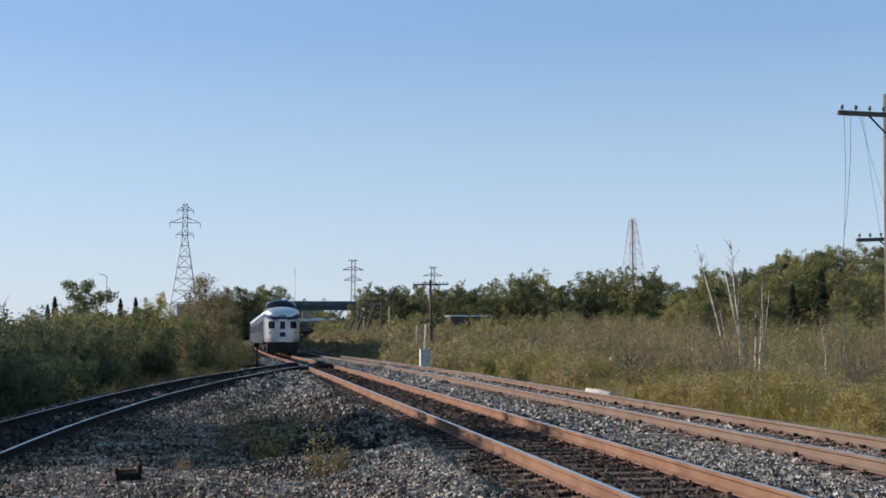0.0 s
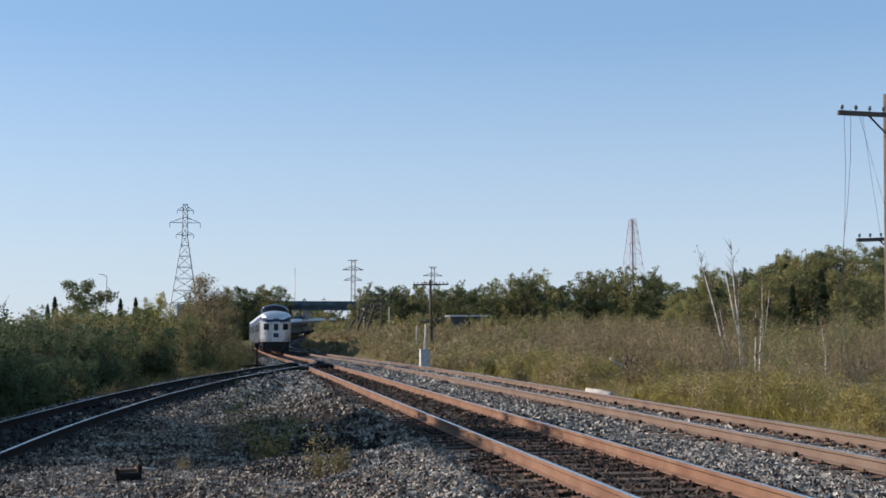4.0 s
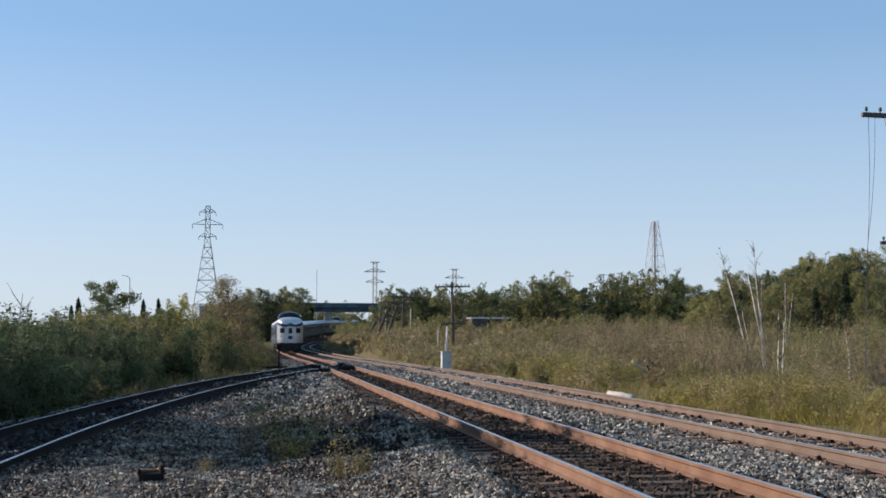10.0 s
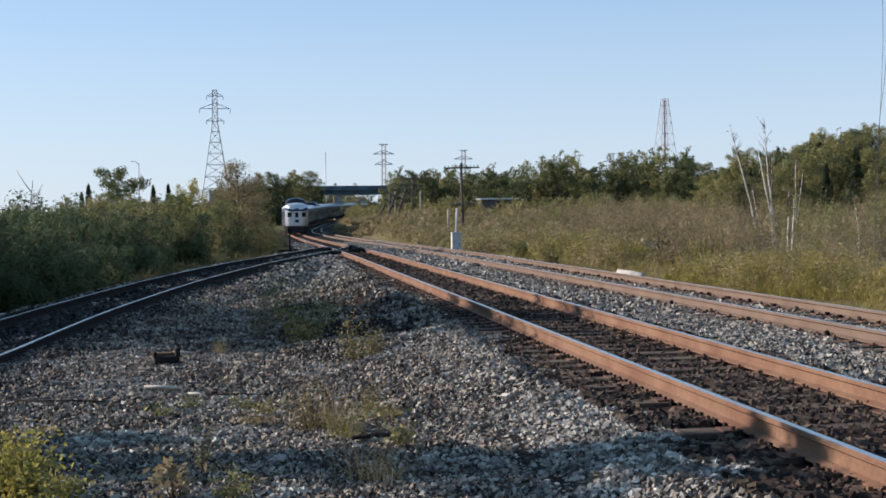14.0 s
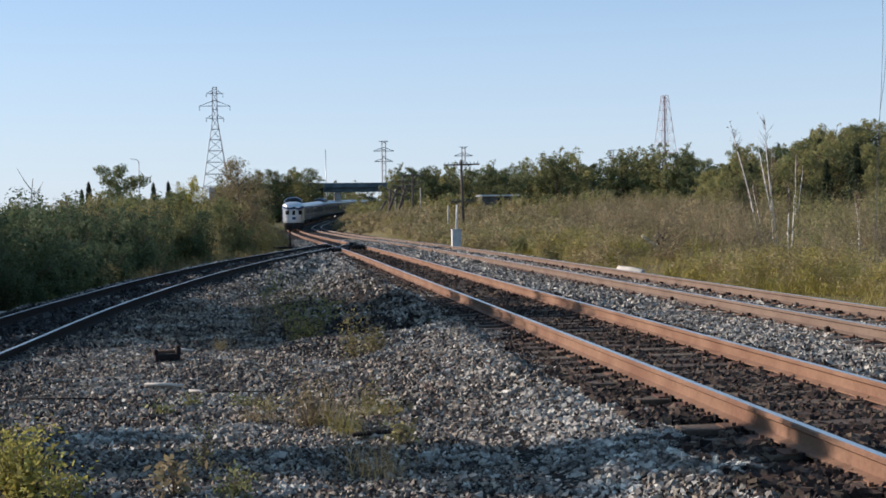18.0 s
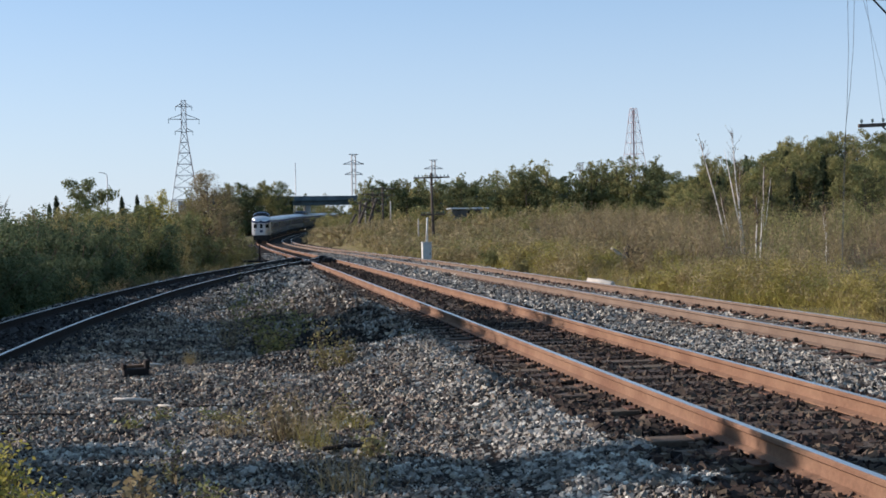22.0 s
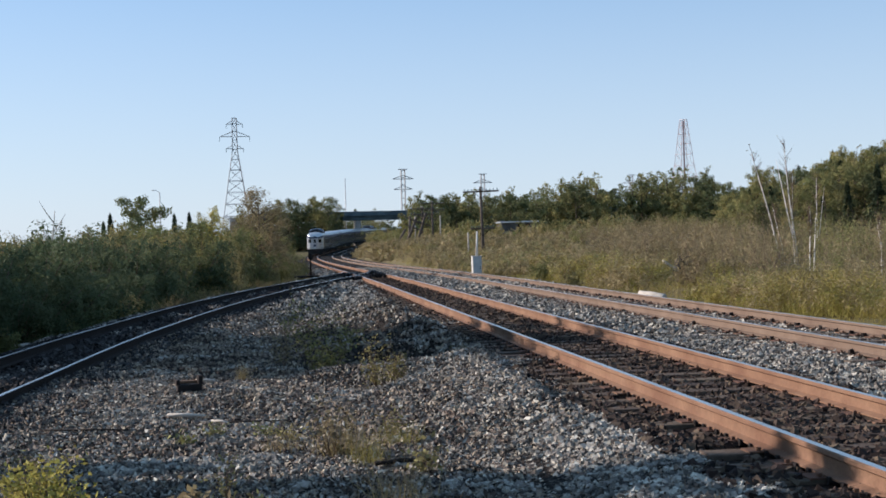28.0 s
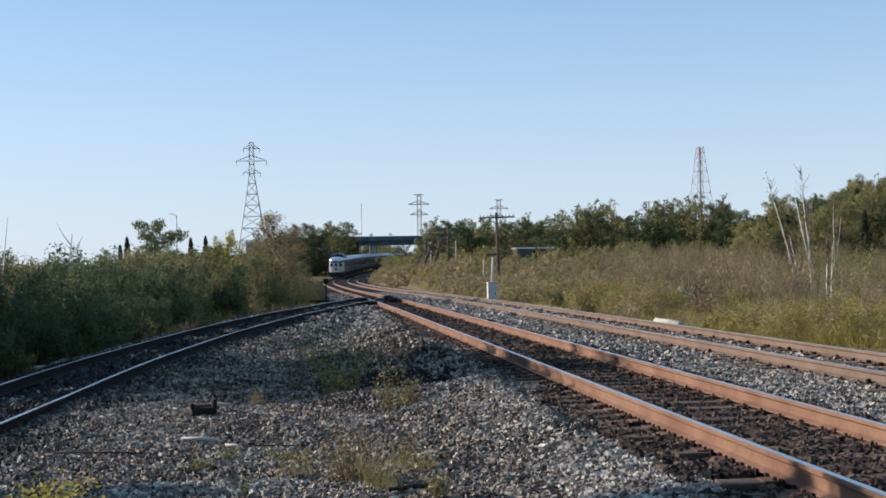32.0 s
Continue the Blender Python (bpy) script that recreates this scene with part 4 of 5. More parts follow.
woods += [("poplar", -3.0, 290, 0, 1.2), ("ash", -6.5, 292, 60, 1.25), ("alder", 0.3, 289, 100, 1.15), ("poplar", -10, 291, 140, 1.2), ("alder2", 3.0, 292, 200, 1.3), ("spruce", 40.3, 100, 0, 0.58), ("spruce", 52, 106, 50, 0.5), ("near", -13.0, 28.7, 200, 1.18), ("near", -14.0, 31.6, 30, 1.0)]
for i in range(24):
    woods.append((rng.choice(["ash", "alder", "poplar", "alder2"]), rng.uniform(-120, -14), rng.uniform(235, 300), rng.uniform(0, 360), rng.uniform(0.6, 0.95)))
scatter(T, woods, "trees round the line")


def far_belt(name, label, mat, n, dist, h, a0, a1):
    """A distant belt of woodland, too far off to tell its trees apart."""
    g = np.random.default_rng(n)
    pts = []
    for i in range(n):
        a = radians(a0 + (a1 - a0) * g.random())
        d = dist * g.uniform(0.9, 1.25)
        x, y = d * math.sin(a), d * math.cos(a)
        hh = h * g.uniform(0.6, 1.15)
        c = g.normal(size=(70, 3)) * [hh * 0.26, hh * 0.26, hh * 0.22]
        c[:, 2] = np.abs(c[:, 2] + hh * 0.5)
        pts.append(c + [x, y, -0.5])
    return thing(name, label, "woodland", kind="stuff", data=leaves(name, g, np.concatenate(pts), dist * 0.0017, M[mat]))


far_belt("far_woods", "dark belt of woods on the horizon", "leaf_dark", 420, 480, 9.5, -32, 40)
far_belt("far_woods", "olive belt of woods on the horizon", "leaf_mid", 300, 620, 11, -32, 40)

far_belt("far_woods", "dark belt of woods closing the open country", "leaf_dark", 620, 300, 11, 40, 328)


# ---------------------------------------------------------------- passenger cars
def loft(name, rings, mats, idx_fn=None, close=True, smooth=False):
    v, f, idx = [], [], []
    k = len(rings[0])
    for r in rings:
        v += r
    for j in range(len(rings) - 1):
        for i in range(k if close else k - 1):
            i2 = (i + 1) % k
            f.append((j * k + i, j * k + i2, (j + 1) * k + i2, (j + 1) * k + i))
            idx.append(idx_fn(i, j) if idx_fn else 0)
    f.append(tuple(range(k))[::-1])
    f.append(tuple((len(rings) - 1) * k + i for i in range(k)))
    idx += [0, 0]
    return mesh_of(name, v, f, mats, idx, smooth)


def car_section(w, zt, zb=0.95, crown=0.62):
    """Half-width w, roof top zt: the outline of a car from the left sill over the roof to the right sill."""
    eave = zt - crown
    pts = [(-w * 0.97, zb), (-w, zb + 0.3), (-w, 2.05), (-w, 3.0), (-w, eave - 0.32), (-w * 0.985, eave)]
    for k in range(1, 10):
        a = math.pi * k / 10
        pts.append((-w * 0.985 * math.cos(a), eave + crown * math.sin(a) ** 0.8))
    pts += [(w * 0.985, eave), (w, eave - 0.32), (w, 3.0), (w, 2.05), (w, zb + 0.3), (w * 0.97, zb)]
    return pts


def ring(y, w, zt, zb=0.95, crown=0.62):
    return [(x, y, z) for x, z in car_section(w, zt, zb, crown)]


def wheelset(parent, y):
    for side in (-1, 1):
        v, f = tube_data([(side * 0.69, y, 0.46), (side * 0.82, y, 0.46)], 0.46, 18)
        part("wheel", mesh_of("wheel", v, f, M["under"]), parent)


def bogie(parent, y):
    b = part("bogie", boxes("bogie", [(-1.15, -0.95, y - 1.9, y + 1.9, 0.45, 0.75), (0.95, 1.15, y - 1.9, y + 1.9, 0.45, 0.75), (-1.0, 1.0, y - 0.3, y + 0.3, 0.5, 0.85)], M["under"]), parent)
    wheelset(b, y - 1.3)
    wheelset(b, y + 1.3)


def dome(parent, y0, y1, zt):
    rings = []
    n = 14
    for i in range(n + 1):
        q = i / n
        y = y0 + (y1 - y0) * q
        e = min(q, 1 - q) / 0.16
        r = math.sqrt(max(1 - (1 - min(e, 1)) ** 2, 0.02))
        rings.append([(1.36 * (0.7 + 0.3 * r) * math.cos(math.pi * k / 10), y, zt - 0.2 + (0.86 * r) * math.sin(math.pi * k / 10) ** 0.75) for k in range(11)])
    g = part("dome", loft("dome", rings, [M["glass"]], close=False), parent, "dark glass dome on the roof")
    bars = []
    for i in (1, 3, 5, 7, 9, 11, 13):
        bars.append(([tuple(Vector(p) * 1.0 + Vector((0, 0, 0.012))) for p in rings[i]], 0.035))
    for k in (2, 5, 8):
        bars.append(([(r[k][0] * 1.005, r[k][1], r[k][2] + 0.015) for r in rings[1:-1]], 0.04))
    part("dome_frame", tubes("dome_frame", bars, M["steel"], 4), g)


LENGTH, PITCH = 25.4, 25.9


def make_car(name, label, tail, dome_at=None):
    """One car with its rear end at y = 0, running towards +y."""
    t = thing(name, label, "railway carriage", group="cars of the passenger train")
    w = 1.52
    if tail:
        prof = [(0.0, 0.38, 3.40), (0.05, 0.64, 3.50), (0.13, 0.86, 3.62), (0.26, 1.05, 3.74), (0.46, 1.22, 3.86), (0.76, 1.35, 3.97), (1.18, 1.44, 4.05), (1.8, 1.49, 4.10), (2.6, 1.52, 4.12)]
    else:
        prof = [(0.0, 1.50, 4.10), (0.15, 1.52, 4.12)]
    rings = [ring(y, a, z, 1.12 if tail else 0.95, 0.62 if not tail else 0.30 + 0.32 * min(y / 1.4, 1)) for y, a, z in prof]
    rings += [ring(LENGTH - 0.15, w, 4.12), ring(LENGTH, 1.5, 4.10)]

    def which(i, j):
        if 4 <= i <= 4 or i == 15:
            return 2
        if 5 <= i <= 14:
            return 1
        return 3 if tail and j < 7 else 0

    part("body", loft("body", rings, [M["steel"], M["roof"], M["blue"], M["end_steel"]], which), t)
    # fluted lower side panels
    flutes = []
    for side in (-1, 1):
        for z in (1.0, 1.14, 1.28, 1.42, 1.56, 1.70, 1.84):
            flutes.append((min(side * 1.515, side * 1.545), max(side * 1.515, side * 1.545), 3.0 if tail else 0.4, LENGTH - 0.3, z, z + 0.07))
    for fl in flutes:
        part("flute", boxes("flute", [fl], M["steel"]), t)
    y = 4.2 if tail else 1.6
    while y < LENGTH - 2.0:
        for side in (-1, 1):
            x0, x1 = sorted((side * 1.5, side * 1.532))
            win = part("window", bevel_box("window", (x0, x1, y, y + 1.35, 2.12, 2.92), M["car_window"], 0.01), t)
            part("window_frame", boxes("window_frame", [(x0, x1 + 0.0, y - 0.06, y - 0.0, 2.1, 2.97), (x0, x1, y + 1.35, y + 1.41, 2.1, 2.97)], M["steel"]), win)
        y += 1.95
    bogie(t, 4.2)
    bogie(t, LENGTH - 4.2)
    part("underframe", boxes("underframe", [(-1.2, 1.2, 0.5, LENGTH - 0.4, 0.75, 0.98), (-1.3, 1.3, 8.0, 11.0, 0.45, 0.8), (-1.3, 1.3, 12.5, 16.5, 0.42, 0.8)], M["under"]), t)
    part("coupler", boxes("coupler", [(-0.16, 0.16, -0.45, 0.6, 0.72, 1.0), (-0.16, 0.16, LENGTH - 0.6, LENGTH + 0.3, 0.72, 1.0)], M["under"]), t)
    if tail:
        # glazing and door of the rounded end
        def on_end(x0, x1, z0, z1, name, mat, out=0.03):
            v = []
            n = 5
            for z in (z0, z1):
                for i in range(n + 1):
                    x = x0 + (x1 - x0) * i / n
                    yy = float(np.interp(abs(x), [0.38, 0.64, 0.86, 1.05, 1.22, 1.35, 1.44, 1.49], [0.0, 0.05, 0.13, 0.26, 0.46, 0.76, 1.18, 1.8]))
                    v.append((x, yy - out, z))
            f = [(i, i + 1, n + 2 + i, n + 1 + i) for i in range(n)]
            bm = bmesh.new()
            vs = [bm.verts.new(p) for p in v]
            fs = [bm.faces.new([vs[k] for k in q]) for q in f]
            r = bmesh.ops.extrude_face_region(bm, geom=fs)
            for e in r["geom"]:
                if isinstance(e, bmesh.types.BMVert):
                    e.co.y += out + 0.02
            bmesh.ops.recalc_face_normals(bm, faces=bm.faces)
            me = bpy.data.meshes.new(name)
            bm.to_mesh(me)
            bm.free()
            me.materials.append(mat)
            return me
        door = part("end_door", on_end(-0.36, 0.36, 1.15, 3.0, "end_door", M["end_steel"], 0.03), t, "stainless end door")
        part("door_window", on_end(-0.21, 0.21, 2.2, 2.85, "door_window", M["glass"], 0.045), door)
        part("sign_box", on_end(-0.24, 0.24, 1.55, 1.95, "sign_box", M["blue"], 0.06), door)
        for a, b in ((-1.16, -0.66), (0.66, 1.16)):
            part("end_window", on_end(a, b, 2.25, 2.85, "end_window", M["glass"]), t)
        for a, b in ((-1.4, -0.62), (-0.6, 0.6), (0.62, 1.4)):
            part("end_band", on_end(a, b, 3.04, 3.24, "end_band", M["blue"], 0.035), t)
        for side in (-1, 1):
            v, f = tube_data([(side * 1.05, 0.22, 1.9), (side * 1.05, 0.36, 1.9)], 0.07, 10)
            part("marker_light", mesh_of("marker_light", v, f, M["red_light"]), t)
        part("buffer_skirt", boxes("buffer_skirt", [(-0.95, 0.95, 0.05, 1.3, 0.22, 1.14), (-1.25, -0.7, 0.3, 1.8, 0.15, 1.13), (0.7, 1.25, 0.3, 1.8, 0.15, 1.13)], M["under"]), t)
    if dome_at:
        dome(t, *dome_at, 4.12)
    return t


tail_car = make_car("observation_car", "stainless steel dome observation car with a rounded rear end", True, (2.9, 11.0))
plain_car = make_car("sleeping_car", "stainless steel sleeping car with a blue band", False)
dome_car = make_car("dome_car", "stainless steel dome car with a glazed roof dome", False)
dome(dome_car, 2.0, 9.0, 4.12)
# distance of each car's rear end from the tail of the train
CARS = [(tail_car, 0.0), (plain_car, PITCH), (dome_car, 4 * PITCH)]
CARS += [(copy_thing(dome_car, Matrix()), 7 * PITCH)]
CARS += [(copy_thing(plain_car, Matrix()), k * PITCH) for k in (2, 3, 5, 6, 8, 9, 10)]


def tail_at(t):
    """Distance run along the main line by the tail of the train at t seconds; it gathers way gently."""
    return 104.5 + 3.64 * t + 0.02 * t * t


# ---------------------------------------------------------------- lattice towers, poles and the overpass
def lattice_tower(name, label, x, y, h, base, waist, top, arms, mat, rz=0, panels=9, w=0.16):
    """A square lattice mast from base to waist to top half-widths, with cross arms (height, reach)."""
    t = thing(name, label, "pylon", pose(x, y, -0.3, 0, 0, rz))

    def half(z):
        return base + (waist[1] - base) * z / waist[0] if z < waist[0] else waist[1] + (top - waist[1]) * (z - waist[0]) / (h - waist[0])
    for sx, sy in ((-1, -1), (1, -1), (1, 1), (-1, 1)):
        zs = (0, waist[0], h)
        part("leg", struts("leg", [((sx * half(a), sy * half(a), a), (sx * half(b), sy * half(b), b), w * 1.3) for a, b in zip(zs, zs[1:])], mat), t)
    zs = [h * (1 - (1 - i / panels) ** 1.25) for i in range(panels + 1)]
    br = []
    for a, b in zip(zs, zs[1:]):
        for (p, q) in (((-1, -1), (1, -1)), ((1, -1), (1, 1)), ((1, 1), (-1, 1)), ((-1, 1), (-1, -1))):
            ha, hb = half(a), half(b)
            br.append(((p[0] * ha, p[1] * ha, a), (q[0] * hb, q[1] * hb, b), w * 0.45))
            br.append(((q[0] * ha, q[1] * ha, a), (p[0] * hb, p[1] * hb, b), w * 0.45))
            br.append(((p[0] * hb, p[1] * hb, b), (q[0] * hb, q[1] * hb, b), w * 0.7))
    for q in br:
        part("brace", struts("brace", [q], mat), t)
    for z, reach in arms:
        hw = half(z)
        arm = []
        for side in (-1, 1):
            for sy in (-1, 1):
                arm.append(((side * hw, sy * hw, z), (side * reach, 0, z), w * 0.8))
                arm.append(((side * hw, sy * hw, z + reach * 0.22 + 0.6), (side * reach, 0, z), w * 0.7))
        a = part("cross_arm", struts("cross_arm", arm, mat), t)
        for side in (-1, 1):
            part("insulator", tubes("insulator", [([(side * reach, 0, z), (side * reach, 0, z - 0.16 * reach - 0.9)], 0.12)], M["glass_blue"], 5), a)
    return t


lattice_tower("pylon", "tall grey lattice power pylon with three cross arms", -19.5, 500, 54.0, 7.2, (41, 1.0), 0.85, [(41.9, 3.4), (46.7, 5.9), (51.6, 3.2)], M["pylon"], 3, 13, 0.16)
radio = lattice_tower("radio_tower", "faded red and white lattice transmission tower", 164.5, 500, 51.0, 8.2, (30, 3.2), 1.05, [], M["tower_paint"], 10, 11, 0.15)
part("feed_mast", struts("feed_mast", [((0, 0, 0), (0, 0, 50.5), 0.5)], M["red_paint"]), radio, "dull red feeder mast inside the tower")
# distant pylons: the pale steel colour stands in for haze
for px, py, h in ((84.8, 900, 57), (175.2, 1100, 63.8), (368.5, 1300, 71), (-225, 900, 80.5)):
    t = thing("pylon", "distant twin-pole power pylon with cross arms", "pylon", pose(px, py, -0.3))
    k = h / 57
    for side in (-1, 1):
        part("leg", struts("leg", [((side * 1.3 * k, 0, 0), (side * 1.3 * k, 0, h), 0.75 * k)], M["galv"]), t)
    part("brace", struts("brace", [((-1.3 * k, 0, z * k), (1.3 * k, 0, z * k), 0.35 * k) for z in range(6, 57, 5)], M["galv"]), t)
    for z, reach in ((0.0, 3.4), (7.0, 7.6), (14.5, 6.6)):
        part("cross_arm", struts("cross_arm", [((-reach * k, 0, h - z * k), (reach * k, 0, h - z * k), 0.4 * k), ((-reach * k, 0, h - z * k), (0, 0, h - (z - 2.6) * k), 0.35 * k), ((reach * k, 0, h - z * k), (0, 0, h - (z - 2.6) * k), 0.35 * k)] if z else [((-reach * k, 0, h), (reach * k, 0, h), 0.4 * k)], M["galv"]), t)

# overpass
ov = thing("overpass", "steel girder road overpass on concrete piers above the tracks", "bridge", pose(0, 0, 0))
part("girder", boxes("girder", [(-8, 95, 314, 315, 8.1, 9.3)], M["girder"]), ov)
part("deck", boxes("deck", [(-9, 96, 313.5, 325, 9.32, 9.7)], M["concrete"]), ov)
part("parapet", boxes("parapet", [(-9, 96, 313.1, 313.46, 9.25, 10.4)], M["girder"]), ov)
for x in (2, 18, 42, 62, 80):
    part("pier", boxes("pier", [(x - 0.6, x + 0.6, 314.5, 324, -1, 8.1)], M["concrete"]), ov)
part("abutment", boxes("abutment", [(-14, -8.1, 314, 324, -1, 9.6)], M["concrete"]), ov)


# ---------------------------------------------------------------- telegraph poles
def telegraph_pole(x, y, h, arms, lean=(0, 0), rz=0, label="dark wooden telegraph pole with a cross arm of insulators", pins=8, foot=-0.6, wood="pole", arm_at=0.0, r=1.0):
    t = thing("telegraph_pole", label, "utility pole", pose(x, y, ground_z(x, y), lean[0], lean[1], rz), group="old telegraph poles")
    part("pole", tubes("pole", [([(0, 0, foot), (0, 0, h * 0.5), (0, 0, h)], [0.15 * r, 0.125 * r, 0.10 * r])], M[wood], 10), t)
    for z, w in arms:
        a = part("cross_arm", bevel_box("cross_arm", (-w / 2 + arm_at, w / 2 + arm_at, -0.19, -0.09, z - 0.06, z + 0.06), M[wood], 0.012), t)
        for k in range(pins):
            px = -w / 2 + arm_at + 0.12 + (w - 0.24) * k / max(pins - 1, 1)
            if abs(px) < 0.12:
                continue
            v, f = tube_data([(px, -0.14, z + 0.05), (px, -0.14, z + 0.10), (px, -0.14, z + 0.11), (px, -0.14, z + 0.19), (px, -0.14, z + 0.215)], [0.012, 0.012, 0.042, 0.045, 0.02], 8)
            part("insulator", mesh_of("insulator", v, f, M["glass_blue"], smooth=True), a)
        for side in (-1, 1):
            part("brace", struts("brace", [((side * 0.62, -0.15, z - 0.05), (0, -0.13, z - 0.6), 0.035)], M["black_iron"]), a)
    return t


near_pole = telegraph_pole(16.80, 30.0, 8.0, [(7.42, 3.0)], lean=(0, 0.6), rz=2, pins=8)
low_pole = telegraph_pole(21.75, 38.0, 5.2, [(4.75, 2.9)], lean=(0, -2.6), rz=0, label="short leaning telegraph pole with one cross arm", pins=8)
telegraph_pole(15.85, 100.0, 6.0, [(5.6, 2.95), (2.6, 2.0)], lean=(0, -1.2), rz=0, pins=10)
telegraph_pole(16.4, 150, 4.6, [(4.3, 2.9), (3.6, 2.9)], rz=-6)
telegraph_pole(17.6, 150, 5.2, [(4.9, 3.0), (4.1, 3.0)], rz=-4)
telegraph_pole(17.3, 140, 3.2, [], label="bleached bare pole stump standing in the brush", wood="pole_pale", r=0.6)
telegraph_pole(15.2, 104, 2.1, [], label="bleached bare pole stump standing in the brush", wood="pole_pale", r=0.6)
for px, py, ly, h in ((13.35, 140, 22, 3.5), (14.6, 140, 17, 3.75), (12.4, 142, 28, 2.4), (14.3, 146, 3, 3.4)):
    telegraph_pole(px, py, h, [(h - 0.5, 2.8), (h - 1.3, 2.4)] if h > 3.45 else [], lean=(0, ly), rz=0, label="old telegraph pole leaning over in the brush", pins=4, r=1.35)
telegraph_pole(14.75, 143, 3.2, [], label="bleached pole among leaning telegraph poles", wood="pole_pale", r=0.6)


def wire(points, r=0.006, label="thin wire hanging slack from a telegraph pole"):
    v, f = tube_data(points, r, 4)
    return thing("wire", label, "wire", data=mesh_of("wire", v, f, M["wire"]))


def sag(a, b, drop, n=14):
    a, b = Vector(a), Vector(b)
    return [a.lerp(b, i / n) - Vector((0, 0, drop * 4 * (i / n) * (1 - i / n))) for i in range(n + 1)]


wire([(15.55, 29.8, 7.5), (15.56, 29.8, 6.0), (15.53, 29.85, 4.6), (15.46, 29.9, 3.3), (15.4, 30.0, 0.2)])
wire([(15.74, 29.8, 7.5), (15.70, 29.8, 6.2), (15.62, 29.85, 5.0), (15.52, 29.9, 4.1), (15.42, 30.0, 0.2)])
wire(sag((15.95, 29.8, 7.45), (19.6, 34, 3.5), 0.15), 0.005)
wire(sag((16.05, 29.8, 7.45), (20.0, 36, 4.3), 0.15), 0.005)

# ---------------------------------------------------------------- lineside things
cab = thing("signal_cabinet", "white metal trackside cabinet with a pale post behind it", "cabinet", pose(10.75, 70.5, ground_z(10.75, 70.5) + 0.02))
part("body", bevel_box("body", (-0.26, 0.26, -0.25, 0.25, 0, 1.16), M["cabinet"], 0.02), cab)
part("roof", bevel_box("roof", (-0.29, 0.29, -0.28, 0.28, 1.16, 1.2), M["cabinet"], 0.015), cab)
dr = part("door", bevel_box("door", (-0.24, 0.24, -0.275, -0.25, 0.06, 0.90), M["cabinet"], 0.01), cab)
part("handle", boxes("handle", [(0.15, 0.18, -0.31, -0.275, 0.45, 0.6)], M["black_iron"]), dr)
part("post", tubes("post", [([(0.02, 0.0, 1.2), (0.05, 0, 1.9), (0.07, 0, 2.6)], [0.075, 0.062, 0.05])], M["white_paint"], 10), cab, "white painted post")

log = thing("log", "white pale log lying beside the far track", "log", pose(11.1, 37.2, ground_z(11.1, 37.2) + 0.22, 6, 0, 33))
part("trunk", tubes("trunk", [([(0, -0.52, 0), (0, -0.49, 0), (0, 0, 0.01), (0, 0.48, 0), (0, 0.5, 0)], [0.09, 0.115, 0.12, 0.105, 0.085])], M["pole_pale"], 14), log)

stand = thing("switch_stand", "black iron switch stand beside the crossing", "switch stand", pose(1.25, 68.5, -0.05))
part("base", boxes("base", [(-0.9, 0.5, -0.2, 0.2, 0.0, 0.12)], M["black_iron"]), stand)
part("post", tubes("post", [([(0, 0, 0.1), (0, 0, 1.25)], [0.05, 0.04])], M["black_iron"], 8), stand)
part("head", bevel_box("head", (-0.13, 0.13, -0.1, 0.1, 1.0, 1.3), M["black_iron"], 0.02), stand)

# cast crossing pieces where the siding meets the main line
for i, (s, u, l) in enumerate(((60.0, -0.75, 2.2), (68.0, -0.75, 2.2), (63.8, 0.42, 1.7), (69.5, 0.5, 1.7))):
    x, y, a = path(s, u)
    c = thing("crossing_frog", "dark cast steel crossing piece between the rails", "railway crossing", pose(x, y, 0.0, 0, 0, -8))
    part("casting", bevel_box("casting", (-0.17, 0.17, -l / 2, l / 2, 0.0, 0.24 if i > 1 else 0.17), M["black_iron"], 0.05), c)
    for side in (-1, 1):
        part("wing_rail", bevel_box("wing_rail", (side * 0.28 - 0.04, side * 0.28 + 0.04, -l / 2, l / 2, 0.0, 0.185), M["black_iron"], 0.02), c)

iron = thing("iron_bracket", "rusty broken iron bracket lying on the gravel", "scrap", pose(-1.3, 16.3, ground_z(-1.3, 16.3) + 0.02, 0, 0, 12))
part("base", bevel_box("base", (-0.16, 0.16, -0.1, 0.1, 0.0, 0.10), M["black_iron"], 0.02), iron)
part("lug", bevel_box("lug", (0.11, 0.17, -0.09, 0.09, 0.08, 0.2), M["rust_dark"], 0.015), iron)
part("lug", bevel_box("lug", (-0.17, -0.12, -0.09, 0.09, 0.08, 0.16), M["rust_dark"], 0.015), iron)
part("plate", bevel_box("plate", (-0.12, 0.14, 0.02, 0.1, 0.1, 0.135), M["plate"], 0.01), iron)


def stick(x, y, length, r, rz, mat, label):
    t = thing("stick", label, "stick", pose(x, y, ground_z(x, y) + r + 0.02, 0, 2, rz))
    part("wood", tubes("wood", [([(-length / 2, 0, 0), (0, 0.02, 0.005), (length / 2, 0, 0)], [r, r * 1.1, r * 0.7])], M[mat], 6), t)


stick(-1.13, 13.75, 0.42, 0.022, -10, "pole_pale", "pale splintered stick lying on the gravel")
stick(-0.75, 13.3, 0.22, 0.015, -35, "pole_pale", "small pale wood chip on the gravel")
stick(-1.15, 17.4, 0.3, 0.018, -5, "pole_pale", "pale splintered stick lying on the gravel")
stick(-1.9, 13.0, 1.3, 0.009, -4, "rust_dark", "long dark twig lying on the gravel")
stick(-0.3, 13.2, 0.7, 0.008, 3, "rust_dark", "dark twig lying on the gravel")
stick(0.9, 10.2, 0.5, 0.02, 20, "rust_dark", "rusty rod lying on the gravel")
